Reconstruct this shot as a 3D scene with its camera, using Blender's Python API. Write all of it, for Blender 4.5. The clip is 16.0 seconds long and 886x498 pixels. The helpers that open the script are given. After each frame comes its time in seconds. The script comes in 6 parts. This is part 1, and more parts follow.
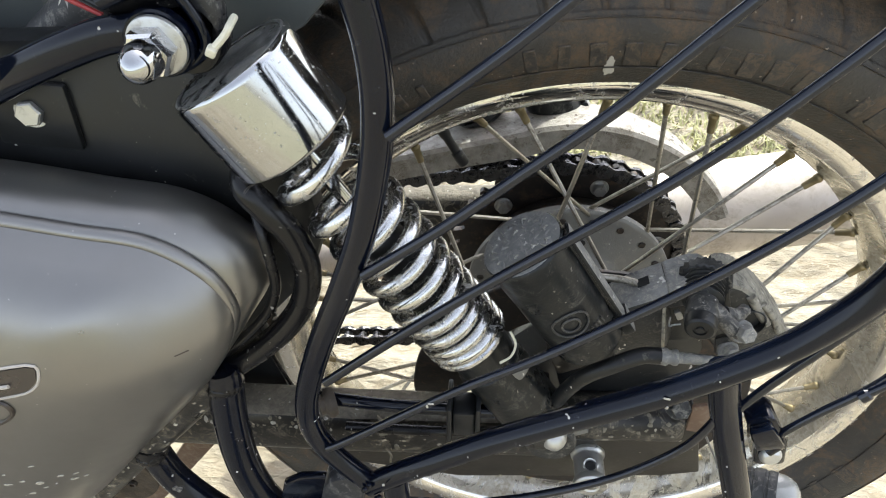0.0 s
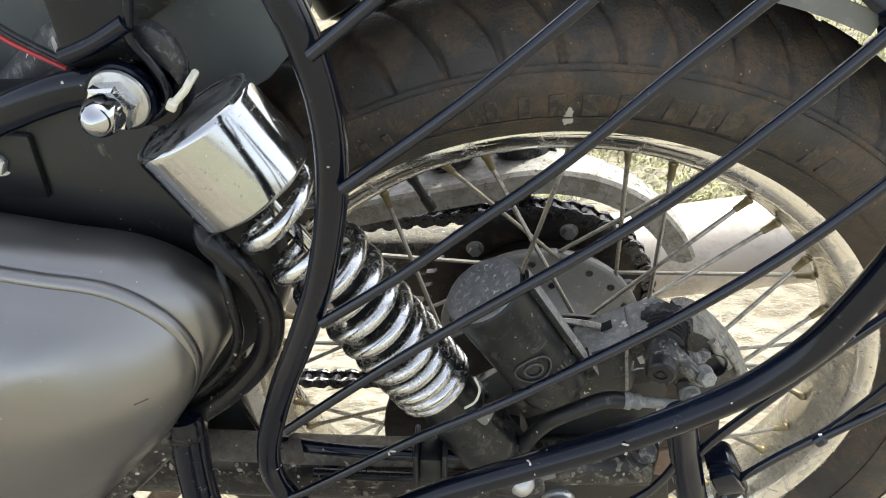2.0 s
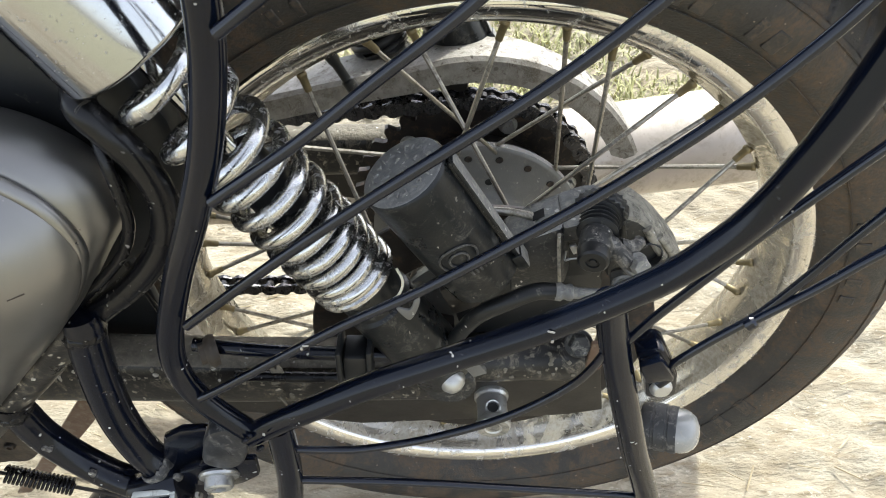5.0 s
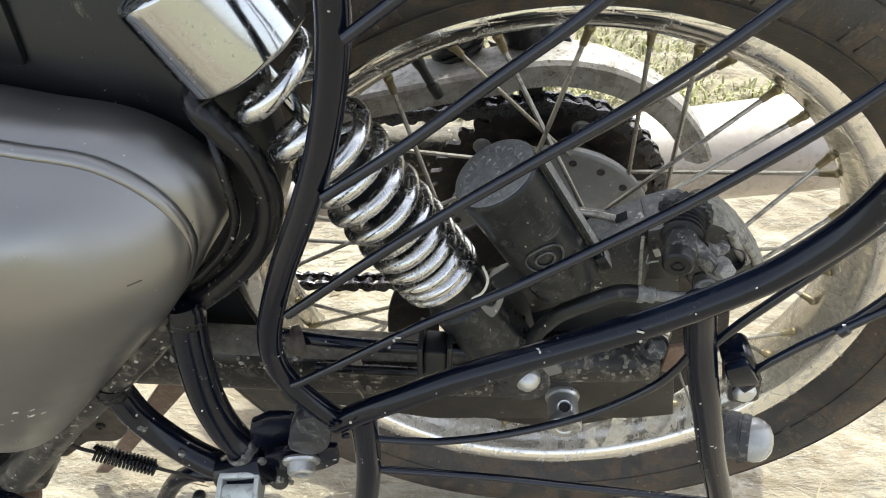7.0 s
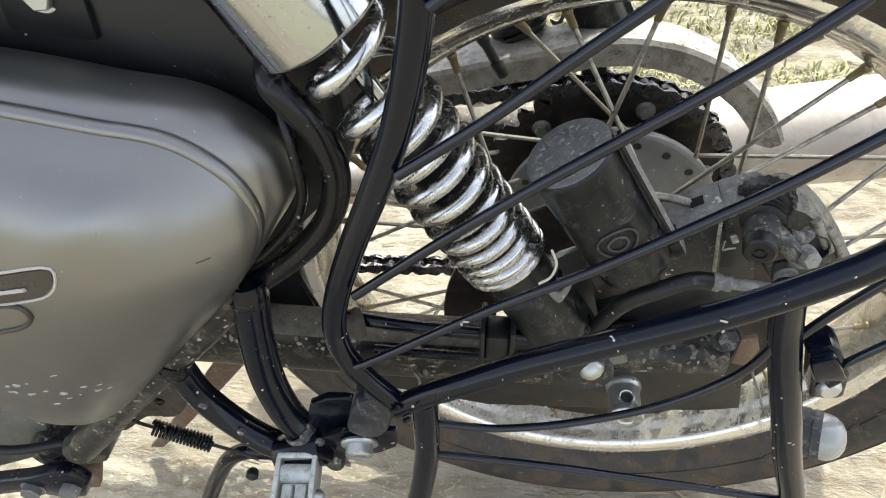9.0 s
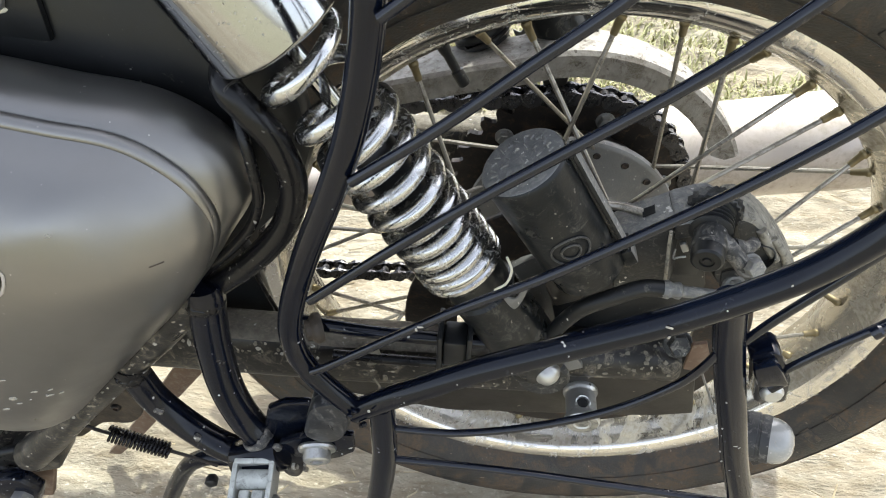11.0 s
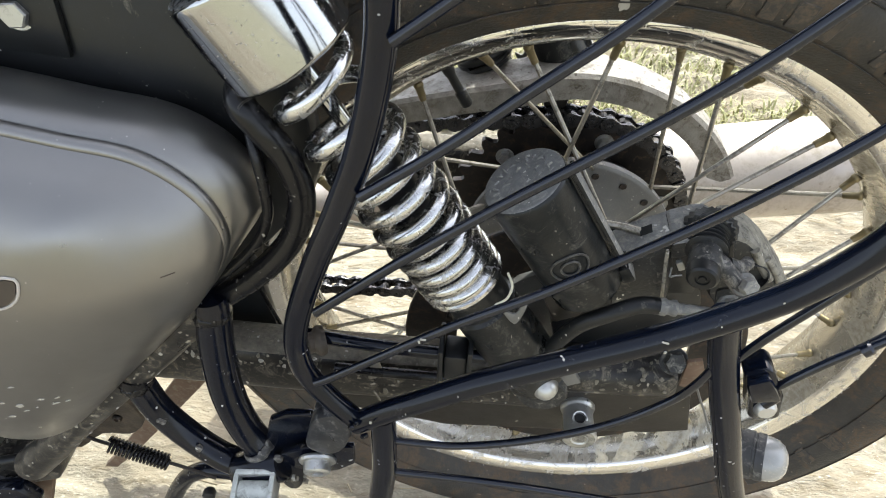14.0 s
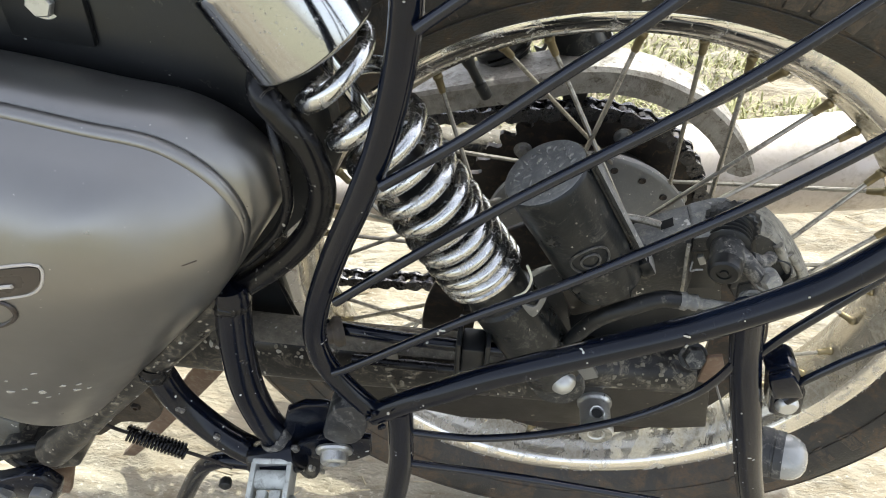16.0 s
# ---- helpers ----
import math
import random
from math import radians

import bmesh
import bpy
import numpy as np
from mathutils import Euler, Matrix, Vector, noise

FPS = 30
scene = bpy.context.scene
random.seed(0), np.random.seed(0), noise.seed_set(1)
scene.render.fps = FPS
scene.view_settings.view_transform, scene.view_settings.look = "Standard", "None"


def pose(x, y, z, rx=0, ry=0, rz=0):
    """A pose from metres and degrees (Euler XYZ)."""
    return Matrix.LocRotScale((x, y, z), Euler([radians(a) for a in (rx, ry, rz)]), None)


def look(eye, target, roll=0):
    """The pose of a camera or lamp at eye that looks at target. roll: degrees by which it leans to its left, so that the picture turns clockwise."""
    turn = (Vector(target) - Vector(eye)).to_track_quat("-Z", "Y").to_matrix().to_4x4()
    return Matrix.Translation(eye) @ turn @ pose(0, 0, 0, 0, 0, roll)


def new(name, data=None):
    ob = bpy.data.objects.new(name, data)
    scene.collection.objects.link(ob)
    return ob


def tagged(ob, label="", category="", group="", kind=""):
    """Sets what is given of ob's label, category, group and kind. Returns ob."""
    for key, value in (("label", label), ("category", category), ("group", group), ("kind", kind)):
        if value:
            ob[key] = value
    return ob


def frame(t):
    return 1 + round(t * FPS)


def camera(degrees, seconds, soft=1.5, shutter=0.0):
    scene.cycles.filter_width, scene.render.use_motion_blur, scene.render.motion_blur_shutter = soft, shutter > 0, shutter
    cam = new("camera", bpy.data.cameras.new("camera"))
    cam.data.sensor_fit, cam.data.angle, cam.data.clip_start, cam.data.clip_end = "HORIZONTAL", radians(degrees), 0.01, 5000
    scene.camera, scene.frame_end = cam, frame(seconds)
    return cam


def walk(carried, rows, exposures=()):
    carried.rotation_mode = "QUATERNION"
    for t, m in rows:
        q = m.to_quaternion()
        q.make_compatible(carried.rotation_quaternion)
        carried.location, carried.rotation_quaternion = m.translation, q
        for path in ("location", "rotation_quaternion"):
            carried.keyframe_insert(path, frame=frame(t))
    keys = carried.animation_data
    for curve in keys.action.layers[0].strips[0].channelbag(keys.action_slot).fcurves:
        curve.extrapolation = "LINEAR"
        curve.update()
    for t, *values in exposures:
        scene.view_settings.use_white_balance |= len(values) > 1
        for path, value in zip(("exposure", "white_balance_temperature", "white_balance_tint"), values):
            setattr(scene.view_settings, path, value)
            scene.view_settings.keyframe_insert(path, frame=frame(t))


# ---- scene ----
from mathutils.bvhtree import BVHTree

cam = camera(67.0, 16.0, soft=1.05)
# seconds, eye, target, roll in degrees
PATH = [
    (0, (-0.0469, -0.3861, 0.7501), (-0.2571, 1.1284, -0.5391), -5.74),
    (0.5, (-0.0374, -0.3842, 0.7491), (-0.1655, 1.1646, -0.5098), -3.89),
    (1, (-0.0384, -0.3890, 0.7594), (-0.2057, 1.2120, -0.4276), -4.73),
    (1.5, (-0.0387, -0.3875, 0.7545), (-0.2210, 1.1870, -0.4653), -4.64),
    (2, (-0.0353, -0.3864, 0.7554), (-0.1987, 1.2026, -0.4481), -4.61),
    (2.5, (-0.0385, -0.3848, 0.7497), (-0.2174, 1.1542, -0.5149), -4.96),
    (3, (-0.0219, -0.3750, 0.7289), (-0.0700, 1.0937, -0.6277), -2.57),
    (3.2, (-0.0147, -0.3764, 0.7239), (-0.0278, 1.1002, -0.6250), 0.18),
    (5.3, (-0.0252, -0.3742, 0.7240), (-0.0713, 1.0533, -0.6760), -2.79),
    (5.5, (-0.0280, -0.3785, 0.7301), (-0.1086, 1.0658, -0.6510), -3.21),
    (6, (-0.0318, -0.3829, 0.7343), (-0.1571, 1.0711, -0.6332), -4.13),
    (6.5, (-0.0409, -0.3845, 0.7311), (-0.1843, 1.0521, -0.6530), -3.54),
    (7, (-0.0406, -0.3835, 0.7296), (-0.2084, 1.0499, -0.6550), -4.42),
    (7.5, (-0.0490, -0.3804, 0.7243), (-0.2638, 1.0409, -0.6663), -4.71),
    (8, (-0.0601, -0.3810, 0.7169), (-0.3267, 0.9856, -0.7189), -5.07),
    (8.2, (-0.0554, -0.3784, 0.7204), (-0.3486, 0.9986, -0.7002), -7.34),
    (10.3, (-0.0546, -0.3817, 0.7250), (-0.2724, 1.0294, -0.6755), -4.11),
    (10.5, (-0.0517, -0.3816, 0.7257), (-0.2540, 1.0357, -0.6708), -3.71),
    (11, (-0.0473, -0.3813, 0.7253), (-0.2485, 1.0330, -0.6744), -3.94),
    (11.5, (-0.0464, -0.3806, 0.7230), (-0.2519, 1.0251, -0.6848), -3.87),
    (12, (-0.0431, -0.3811, 0.7223), (-0.2182, 1.0424, -0.6716), -2.62),
    (12.5, (-0.0508, -0.3872, 0.7275), (-0.2289, 1.0487, -0.6532), -2.26),
    (13, (-0.0539, -0.3894, 0.7290), (-0.2513, 1.0512, -0.6442), -2.50),
    (13.5, (-0.0538, -0.3906, 0.7303), (-0.2563, 1.0596, -0.6319), -2.50),
    (14, (-0.0493, -0.3892, 0.7304), (-0.2436, 1.0644, -0.6294), -2.82),
    (14.5, (-0.0488, -0.3888, 0.7304), (-0.2513, 1.0626, -0.6306), -3.25),
    (15, (-0.0535, -0.3904, 0.7279), (-0.2886, 1.0465, -0.6433), -3.48),
    (15.5, (-0.0525, -0.3891, 0.7263), (-0.2852, 1.0403, -0.6531), -3.50),
    (16, (-0.0522, -0.3907, 0.7283), (-0.2860, 1.0509, -0.6381), -3.38),
]
walk(cam, [(t, look(eye, target, roll)) for t, eye, target, roll in PATH], exposures=[(0.0, 1.65), (2.4, 1.65), (3.2, 1.60), (5.3, 1.54), (7.5, 1.55), (10.3, 1.60), (16.0, 1.60)])

# ---- light ----
SUN_AZIMUTH, SUN_HEIGHT = radians(64), radians(55)   # from +x towards +y; over the ground
world = bpy.data.worlds.new("sky")
scene.world = world
world.use_nodes = True
wn = world.node_tree.nodes
sky = wn.new("ShaderNodeTexSky")
sky.sky_type, sky.sun_disc = "NISHITA", False
sky.sun_elevation, sky.sun_rotation = SUN_HEIGHT, radians(90) - SUN_AZIMUTH
sky.air_density, sky.dust_density = 1.0, 2.4
haze = wn.new("ShaderNodeHueSaturation")          # a hazy, whitish sky
haze.inputs["Saturation"].default_value = 0.46
world.node_tree.links.new(sky.outputs[0], haze.inputs["Color"])
world.node_tree.links.new(haze.outputs[0], wn["Background"].inputs[0])
wn["Background"].inputs[1].default_value = 0.172
sun = new("sun", bpy.data.lights.new("sun", "SUN"))
sun.data.energy, sun.data.angle, sun.data.color = 1.95, radians(0.7), (0.965, 1.0, 0.90)
to_sun = Vector((math.cos(SUN_AZIMUTH) * math.cos(SUN_HEIGHT), math.sin(SUN_AZIMUTH) * math.cos(SUN_HEIGHT), math.sin(SUN_HEIGHT)))
sun.matrix_world = look(to_sun * 20, (0, 0, 0))


# ---- materials ----
def material(name, base, rough=0.5, metal=0.0, vary=0.15, grain=60.0, bump=0.1, bump_scale=300.0, coat=0.0, ior=1.5,
             dirt=None, dirt_amount=0.0, dirt_scale=18.0, dirt_rough=0.85, specks=0.0, speck_scale=160.0,
             speck_colour=(0.55, 0.53, 0.48), streaks=1.0, by_island=0.0, bump_depth=0.002):
    """A worn surface: base colour varied at two scales, a film of dirt in patches, small pale specks, fine relief."""
    m = bpy.data.materials.new(name)
    m.use_nodes = True
    n, link = m.node_tree.nodes, m.node_tree.links.new
    p = n["Principled BSDF"]
    p.inputs["IOR"].default_value = ior
    p.inputs["Coat Weight"].default_value, p.inputs["Coat Roughness"].default_value = coat, 0.08
    at = n.new("ShaderNodeTexCoord").outputs["Object"]

    def noisy(scale, detail=4.0, rough_=0.55, stretch=None, dist=0.0):
        t = n.new("ShaderNodeTexNoise")
        t.inputs["Scale"].default_value, t.inputs["Detail"].default_value = scale, detail
        t.inputs["Roughness"].default_value, t.inputs["Distortion"].default_value = rough_, dist
        src = at
        if stretch:
            mp = n.new("ShaderNodeMapping")
            mp.inputs["Scale"].default_value = stretch
            link(at, mp.inputs[0])
            src = mp.outputs[0]
        link(src, t.inputs["Vector"])
        return t.outputs["Fac"]

    def ramp(src, lo, hi, a=0.0, b=1.0):
        r = n.new("ShaderNodeMapRange")
        r.inputs[1].default_value, r.inputs[2].default_value = lo, hi
        r.inputs[3].default_value, r.inputs[4].default_value = a, b
        link(src, r.inputs[0])
        return r.outputs[0]

    def mix(fac, a, b, kind="RGBA"):
        x = n.new("ShaderNodeMix")
        x.data_type = kind
        ins = [i for i in x.inputs if i.enabled]
        for sock, v in zip(ins, (fac, a, b)):
            if hasattr(v, "is_linked"):
                link(v, sock)
            else:
                sock.default_value = v
        return [o for o in x.outputs if o.enabled][0]

    def times(a, b):
        x = n.new("ShaderNodeMath")
        x.operation = "MULTIPLY"
        for sock, v in zip(x.inputs, (a, b)):
            if hasattr(v, "is_linked"):
                link(v, sock)
            else:
                sock.default_value = v
        return x.outputs[0]

    lo = (*[c * (1 - vary) for c in base], 1)
    hi = (*[min(1, c * (1 + vary)) for c in base], 1)
    colour = mix(ramp(noisy(grain), 0.3, 0.7), lo, hi)
    big = mix(ramp(noisy(grain / 9), 0.35, 0.65), (*[c * (1 - vary * 0.7) for c in base], 1), hi)
    colour = mix(0.4, colour, big)
    if by_island:
        geo = n.new("ShaderNodeNewGeometry")
        colour = mix(times(geo.outputs["Random Per Island"], by_island), colour, (*[c * 0.45 for c in base], 1))
    rough_v = ramp(noisy(grain * 0.6), 0.3, 0.7, max(0.02, rough * 0.8), min(1, rough * 1.25))
    metal_v = metal
    if dirt_amount:
        edge = 0.70 - 0.36 * dirt_amount
        patch = ramp(noisy(dirt_scale, 8.0, 0.72, dist=0.8), edge - 0.055, edge + 0.055)
        grit = ramp(noisy(dirt_scale * 11, 3.0, 0.7), 0.36, 0.60, 0.25, 1.0)
        film = ramp(noisy(dirt_scale * 0.4), 0.35, 0.7, 0.0, 0.30 * dirt_amount * dirt_amount)
        cover = mix(times(patch, grit), film, min(1.0, 0.45 + dirt_amount), "FLOAT")
        dirt_tone = mix(noisy(dirt_scale * 4), (*[c * 0.7 for c in dirt], 1), (*dirt, 1))
        colour = mix(cover, colour, dirt_tone)
        rough_v = mix(cover, rough_v, dirt_rough, "FLOAT")
        metal_v = mix(cover, float(metal), 0.0, "FLOAT")
    if specks:
        dots = ramp(noisy(speck_scale, 1.0, 0.4, (1, 1, streaks)), 0.80 - 0.13 * specks, 0.82 - 0.13 * specks)
        dots = times(dots, ramp(noisy(speck_scale / 7), 0.42, 0.6))
        colour = mix(dots, colour, (*speck_colour, 1))
        rough_v = mix(dots, rough_v, 0.9, "FLOAT")
        metal_v = mix(dots, metal_v, 0.0, "FLOAT")
    link(colour, p.inputs["Base Color"])
    link(rough_v, p.inputs["Roughness"])
    if hasattr(metal_v, "is_linked"):
        link(metal_v, p.inputs["Metallic"])
    else:
        p.inputs["Metallic"].default_value = metal_v
    if bump:
        b = n.new("ShaderNodeBump")
        b.inputs["Strength"].default_value, b.inputs["Distance"].default_value = bump, bump_depth
        link(noisy(bump_scale, 5.0), b.inputs["Height"])
        link(b.outputs[0], p.inputs["Normal"])
    return m


DUST, MUD, SAND = (0.30, 0.27, 0.215), (0.25, 0.21, 0.155), (0.52, 0.44, 0.33)
gloss_black = material("gloss_black_paint", (0.0022, 0.0038, 0.0092), 0.125, vary=0.2, bump=0.02, bump_scale=90, ior=1.37, dirt=(0.15, 0.15, 0.15), dirt_amount=0.05, dirt_scale=150, specks=0.16, speck_scale=260)
rod_black = material("gloss_black_rod_paint", (0.0028, 0.0048, 0.0118), 0.16, vary=0.2, bump=0.02, bump_scale=90, ior=1.50, dirt=(0.16, 0.15, 0.14), dirt_amount=0.06, dirt_scale=150, specks=0.16, speck_scale=260)
hanger_black = material("scuffed_black_paint", (0.0028, 0.0044, 0.0098), 0.15, vary=0.25, bump=0.03, ior=1.37, dirt=MUD, dirt_amount=0.12, dirt_scale=130, specks=0.5, speck_scale=260)
frame_black = material("dusty_black_frame_paint", (0.006, 0.006, 0.007), 0.25, vary=0.25, bump=0.03, ior=1.36, dirt=DUST, dirt_amount=0.08, dirt_scale=130, specks=0.5, speck_scale=280, speck_colour=(0.3, 0.28, 0.24))
plastic_black = material("black_plastic", (0.011, 0.012, 0.013), 0.36, vary=0.25, bump=0.06, ior=1.42, dirt=DUST, dirt_amount=0.06, dirt_scale=90, specks=0.1, speck_scale=300)
grey_paint = material("gunmetal_satin_paint", (0.225, 0.219, 0.210), 0.34, metal=0.88, vary=0.03, bump=0.008, bump_scale=1500, specks=0.06, speck_scale=500)
chrome = material("dusty_chrome", (0.74, 0.73, 0.71), 0.08, metal=1.0, vary=0.05, bump=0.02, bump_scale=200, dirt=DUST, dirt_amount=0.3, dirt_scale=220)
chrome_clean = material("bright_chrome", (0.42, 0.425, 0.43), 0.10, metal=1.0, vary=0.05, bump=0.03, bump_scale=60, dirt=(0.34, 0.30, 0.24), dirt_amount=0.15, dirt_scale=260, specks=0.7, speck_scale=650, speck_colour=(0.24, 0.21, 0.17))
# cap chrome: dark reflection put into the base colour, real dust over it
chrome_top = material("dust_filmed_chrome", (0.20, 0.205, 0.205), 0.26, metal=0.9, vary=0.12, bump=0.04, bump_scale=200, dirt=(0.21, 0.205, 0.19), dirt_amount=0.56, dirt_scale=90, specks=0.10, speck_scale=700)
spring_chrome = material("spring_chrome", (0.56, 0.56, 0.555), 0.20, metal=1.0, vary=0.06, bump=0.02, bump_scale=500, dirt=(0.33, 0.305, 0.26), dirt_amount=0.28, dirt_scale=190, specks=0.5, speck_scale=600)
rim_chrome = material("dusty_rim_chrome", (0.72, 0.70, 0.66), 0.09, metal=1.0, vary=0.08, bump=0.02, dirt=(0.40, 0.34, 0.25), dirt_amount=0.34, dirt_scale=70, specks=0.5, speck_scale=330, speck_colour=(0.2, 0.16, 0.11))
rim_film = material("muddy_rim_film", (0.46, 0.43, 0.37), 0.19, metal=0.85, vary=0.15, bump=0.06, dirt=(0.27, 0.238, 0.175), dirt_amount=0.46, dirt_scale=24, specks=0.5, speck_scale=200, speck_colour=(0.46, 0.42, 0.33))
steel = material("dull_spoke_steel", (0.31, 0.29, 0.25), 0.34, metal=0.85, vary=0.2, bump=0.03, dirt=(0.13, 0.11, 0.08), dirt_amount=0.42, dirt_scale=150)
brass = material("brass_nipple", (0.22, 0.175, 0.09), 0.42, metal=0.6, vary=0.4, bump=0.05, dirt=MUD, dirt_amount=0.4, dirt_scale=150)
alloy = material("dull_cast_alloy", (0.175, 0.175, 0.168), 0.46, metal=0.4, vary=0.12, bump=0.12, bump_scale=700, dirt=(0.32, 0.305, 0.26), dirt_amount=0.30, dirt_scale=120, specks=0.6, speck_scale=420)
zinc = material("zinc_plated_steel", (0.44, 0.445, 0.435), 0.32, metal=0.85, vary=0.1, bump=0.05, bump_scale=500, dirt=DUST, dirt_amount=0.34, dirt_scale=200)
bright_zinc = material("dull_silver_zinc", (0.50, 0.50, 0.48), 0.34, metal=0.75, vary=0.1, bump=0.05, bump_scale=500, dirt=(0.33, 0.31, 0.26), dirt_amount=0.25, dirt_scale=220)
pale_zinc = material("pale_dusted_zinc", (0.55, 0.57, 0.53), 0.55, metal=0.1, vary=0.2, grain=150, bump=0.15, bump_scale=420, dirt=(0.22, 0.215, 0.19), dirt_amount=0.35, dirt_scale=190)
dark_steel = material("oily_dark_steel", (0.035, 0.032, 0.03), 0.4, metal=0.6, vary=0.3, bump=0.15, dirt=(0.12, 0.07, 0.04), dirt_amount=0.35, dirt_scale=120)
link_steel = material("oily_chain_steel", (0.07, 0.07, 0.075), 0.22, metal=0.9, vary=0.3, bump=0.1, dirt=(0.04, 0.03, 0.02), dirt_amount=0.4, dirt_scale=200)
swing_black = material("muddy_black_paint", (0.012, 0.0115, 0.011), 0.30, vary=0.3, bump=0.10, bump_scale=260, ior=1.4, dirt=(0.25, 0.22, 0.17), dirt_amount=0.38, dirt_scale=110, specks=0.8, speck_scale=200, speck_colour=(0.36, 0.33, 0.27))
caliper_black = material("dusty_black_casting", (0.016, 0.017, 0.018), 0.42, vary=0.3, bump=0.3, bump_scale=420, ior=1.45, dirt=(0.31, 0.295, 0.25), dirt_amount=0.36, dirt_scale=190, specks=0.7, speck_scale=280)
caliper_side = material("black_casting", (0.018, 0.019, 0.020), 0.40, vary=0.3, bump=0.25, bump_scale=420, ior=1.45, dirt=(0.27, 0.255, 0.215), dirt_amount=0.26, dirt_scale=190, specks=0.7, speck_scale=330)
canister_black = material("dusty_black_anodised", (0.009, 0.0105, 0.0115), 0.28, vary=0.3, bump=0.10, ior=1.37, dirt=(0.14, 0.13, 0.11), dirt_amount=0.30, dirt_scale=120, specks=0.36, speck_scale=340, speck_colour=(0.32, 0.30, 0.26))
canister_cap = material("scratched_dusty_cap", (0.13, 0.132, 0.128), 0.50, vary=0.25, grain=140, bump=0.3, bump_scale=420, dirt=(0.30, 0.295, 0.27), dirt_amount=0.42, dirt_scale=260, specks=0.7, speck_scale=420)
canister_mark = material("rubbed_raised_marking", (0.036, 0.036, 0.035), 0.42, vary=0.5, grain=200, bump=0.1, dirt=(0.16, 0.15, 0.13), dirt_amount=0.4, dirt_scale=260)
rubber = material("worn_tyre_rubber", (0.030, 0.027, 0.022), 0.58, vary=0.25, bump=0.45, bump_scale=520, dirt=(0.108, 0.074, 0.045), dirt_amount=0.54, dirt_scale=30, specks=0.4, speck_scale=380, speck_colour=(0.27, 0.22, 0.16))
soft_rubber = material("grey_black_rubber", (0.030, 0.031, 0.032), 0.55, vary=0.2, bump=0.2, dirt=(0.28, 0.27, 0.24), dirt_amount=0.36, dirt_scale=130, specks=0.7, speck_scale=260, streaks=0.3)
guard_metal = material("dusty_chain_guard_steel", (0.265, 0.25, 0.225), 0.55, metal=0.2, vary=0.35, grain=140, bump=0.4, dirt=(0.15, 0.125, 0.095), dirt_amount=0.42, dirt_scale=75, specks=1.0, speck_scale=170, speck_colour=(0.10, 0.085, 0.07))
silencer_chrome = material("dusty_silencer_chrome", (0.58, 0.52, 0.46), 0.32, metal=0.35, vary=0.05, bump=0.03, dirt=(0.50, 0.43, 0.345), dirt_amount=0.5, dirt_scale=16, specks=0.4, speck_scale=130, speck_colour=(0.3, 0.22, 0.14))
lens_clear = material("dusty_clear_lens", (0.30, 0.30, 0.285), 0.18, vary=0.2, bump=0.03, coat=0.8, dirt=DUST, dirt_amount=0.3, dirt_scale=180, specks=0.5, speck_scale=320)
tie_white = material("white_nylon", (0.62, 0.60, 0.48), 0.4, vary=0.06, bump=0.02, dirt=DUST, dirt_amount=0.15, dirt_scale=200)
flake_white = material("pale_dried_splash", (0.40, 0.38, 0.33), 0.8, vary=0.2, bump=0.2)
dry_mud = material("grey_dried_mud", (0.17, 0.155, 0.122), 0.9, vary=0.25, bump=0.4)
decal_dark = material("dark_brown_decal", (0.035, 0.027, 0.022), 0.3, vary=0.1, bump=0.01)
decal_pale = material("silver_decal_line", (0.42, 0.39, 0.35), 0.35, vary=0.05, bump=0.01)
rust = material("rusty_tab", (0.13, 0.08, 0.05), 0.7, vary=0.3, bump=0.2, dirt=MUD, dirt_amount=0.4, dirt_scale=120)
rust_dark = material("muddy_brown_steel", (0.045, 0.034, 0.024), 0.6, vary=0.4, bump=0.3, dirt=(0.12, 0.095, 0.065), dirt_amount=0.45, dirt_scale=120)
red_wire = material("red_wire_sleeve", (0.35, 0.03, 0.03), 0.45, vary=0.1, bump=0.0, dirt=DUST, dirt_amount=0.15, dirt_scale=200)
green_panel = material("dull_grey_green_plastic", (0.070, 0.078, 0.078), 0.45, vary=0.1, bump=0.05, dirt=DUST, dirt_amount=0.1, dirt_scale=90)
hose_rubber = material("black_hose_rubber", (0.010, 0.011, 0.012), 0.34, vary=0.25, bump=0.06, ior=1.42, dirt=DUST, dirt_amount=0.14, dirt_scale=160, specks=0.3, speck_scale=300)
scratched_black = material("scratched_black_steel", (0.020, 0.021, 0.024), 0.30, vary=0.35, bump=0.08, ior=1.42, dirt=(0.22, 0.215, 0.20), dirt_amount=0.34, dirt_scale=170, specks=0.6, speck_scale=300, streaks=0.3)
engine_alloy = material("dusty_engine_alloy", (0.16, 0.16, 0.145), 0.45, metal=0.5, vary=0.2, bump=0.15, bump_scale=400, dirt=(0.20, 0.18, 0.14), dirt_amount=0.42, dirt_scale=70, specks=0.6, speck_scale=240)
plate_brown = material("oily_brown_black_plate", (0.019, 0.0165, 0.0135), 0.38, vary=0.3, bump=0.06, ior=1.42, dirt=(0.12, 0.10, 0.075), dirt_amount=0.16, dirt_scale=60, specks=0.35, speck_scale=200, speck_colour=(0.34, 0.31, 0.25))
letter_rubber = material("worn_raised_rubber", (0.024, 0.021, 0.018), 0.50, vary=0.3, bump=0.3, bump_scale=500, dirt=(0.125, 0.094, 0.062), dirt_amount=0.50, dirt_scale=160)
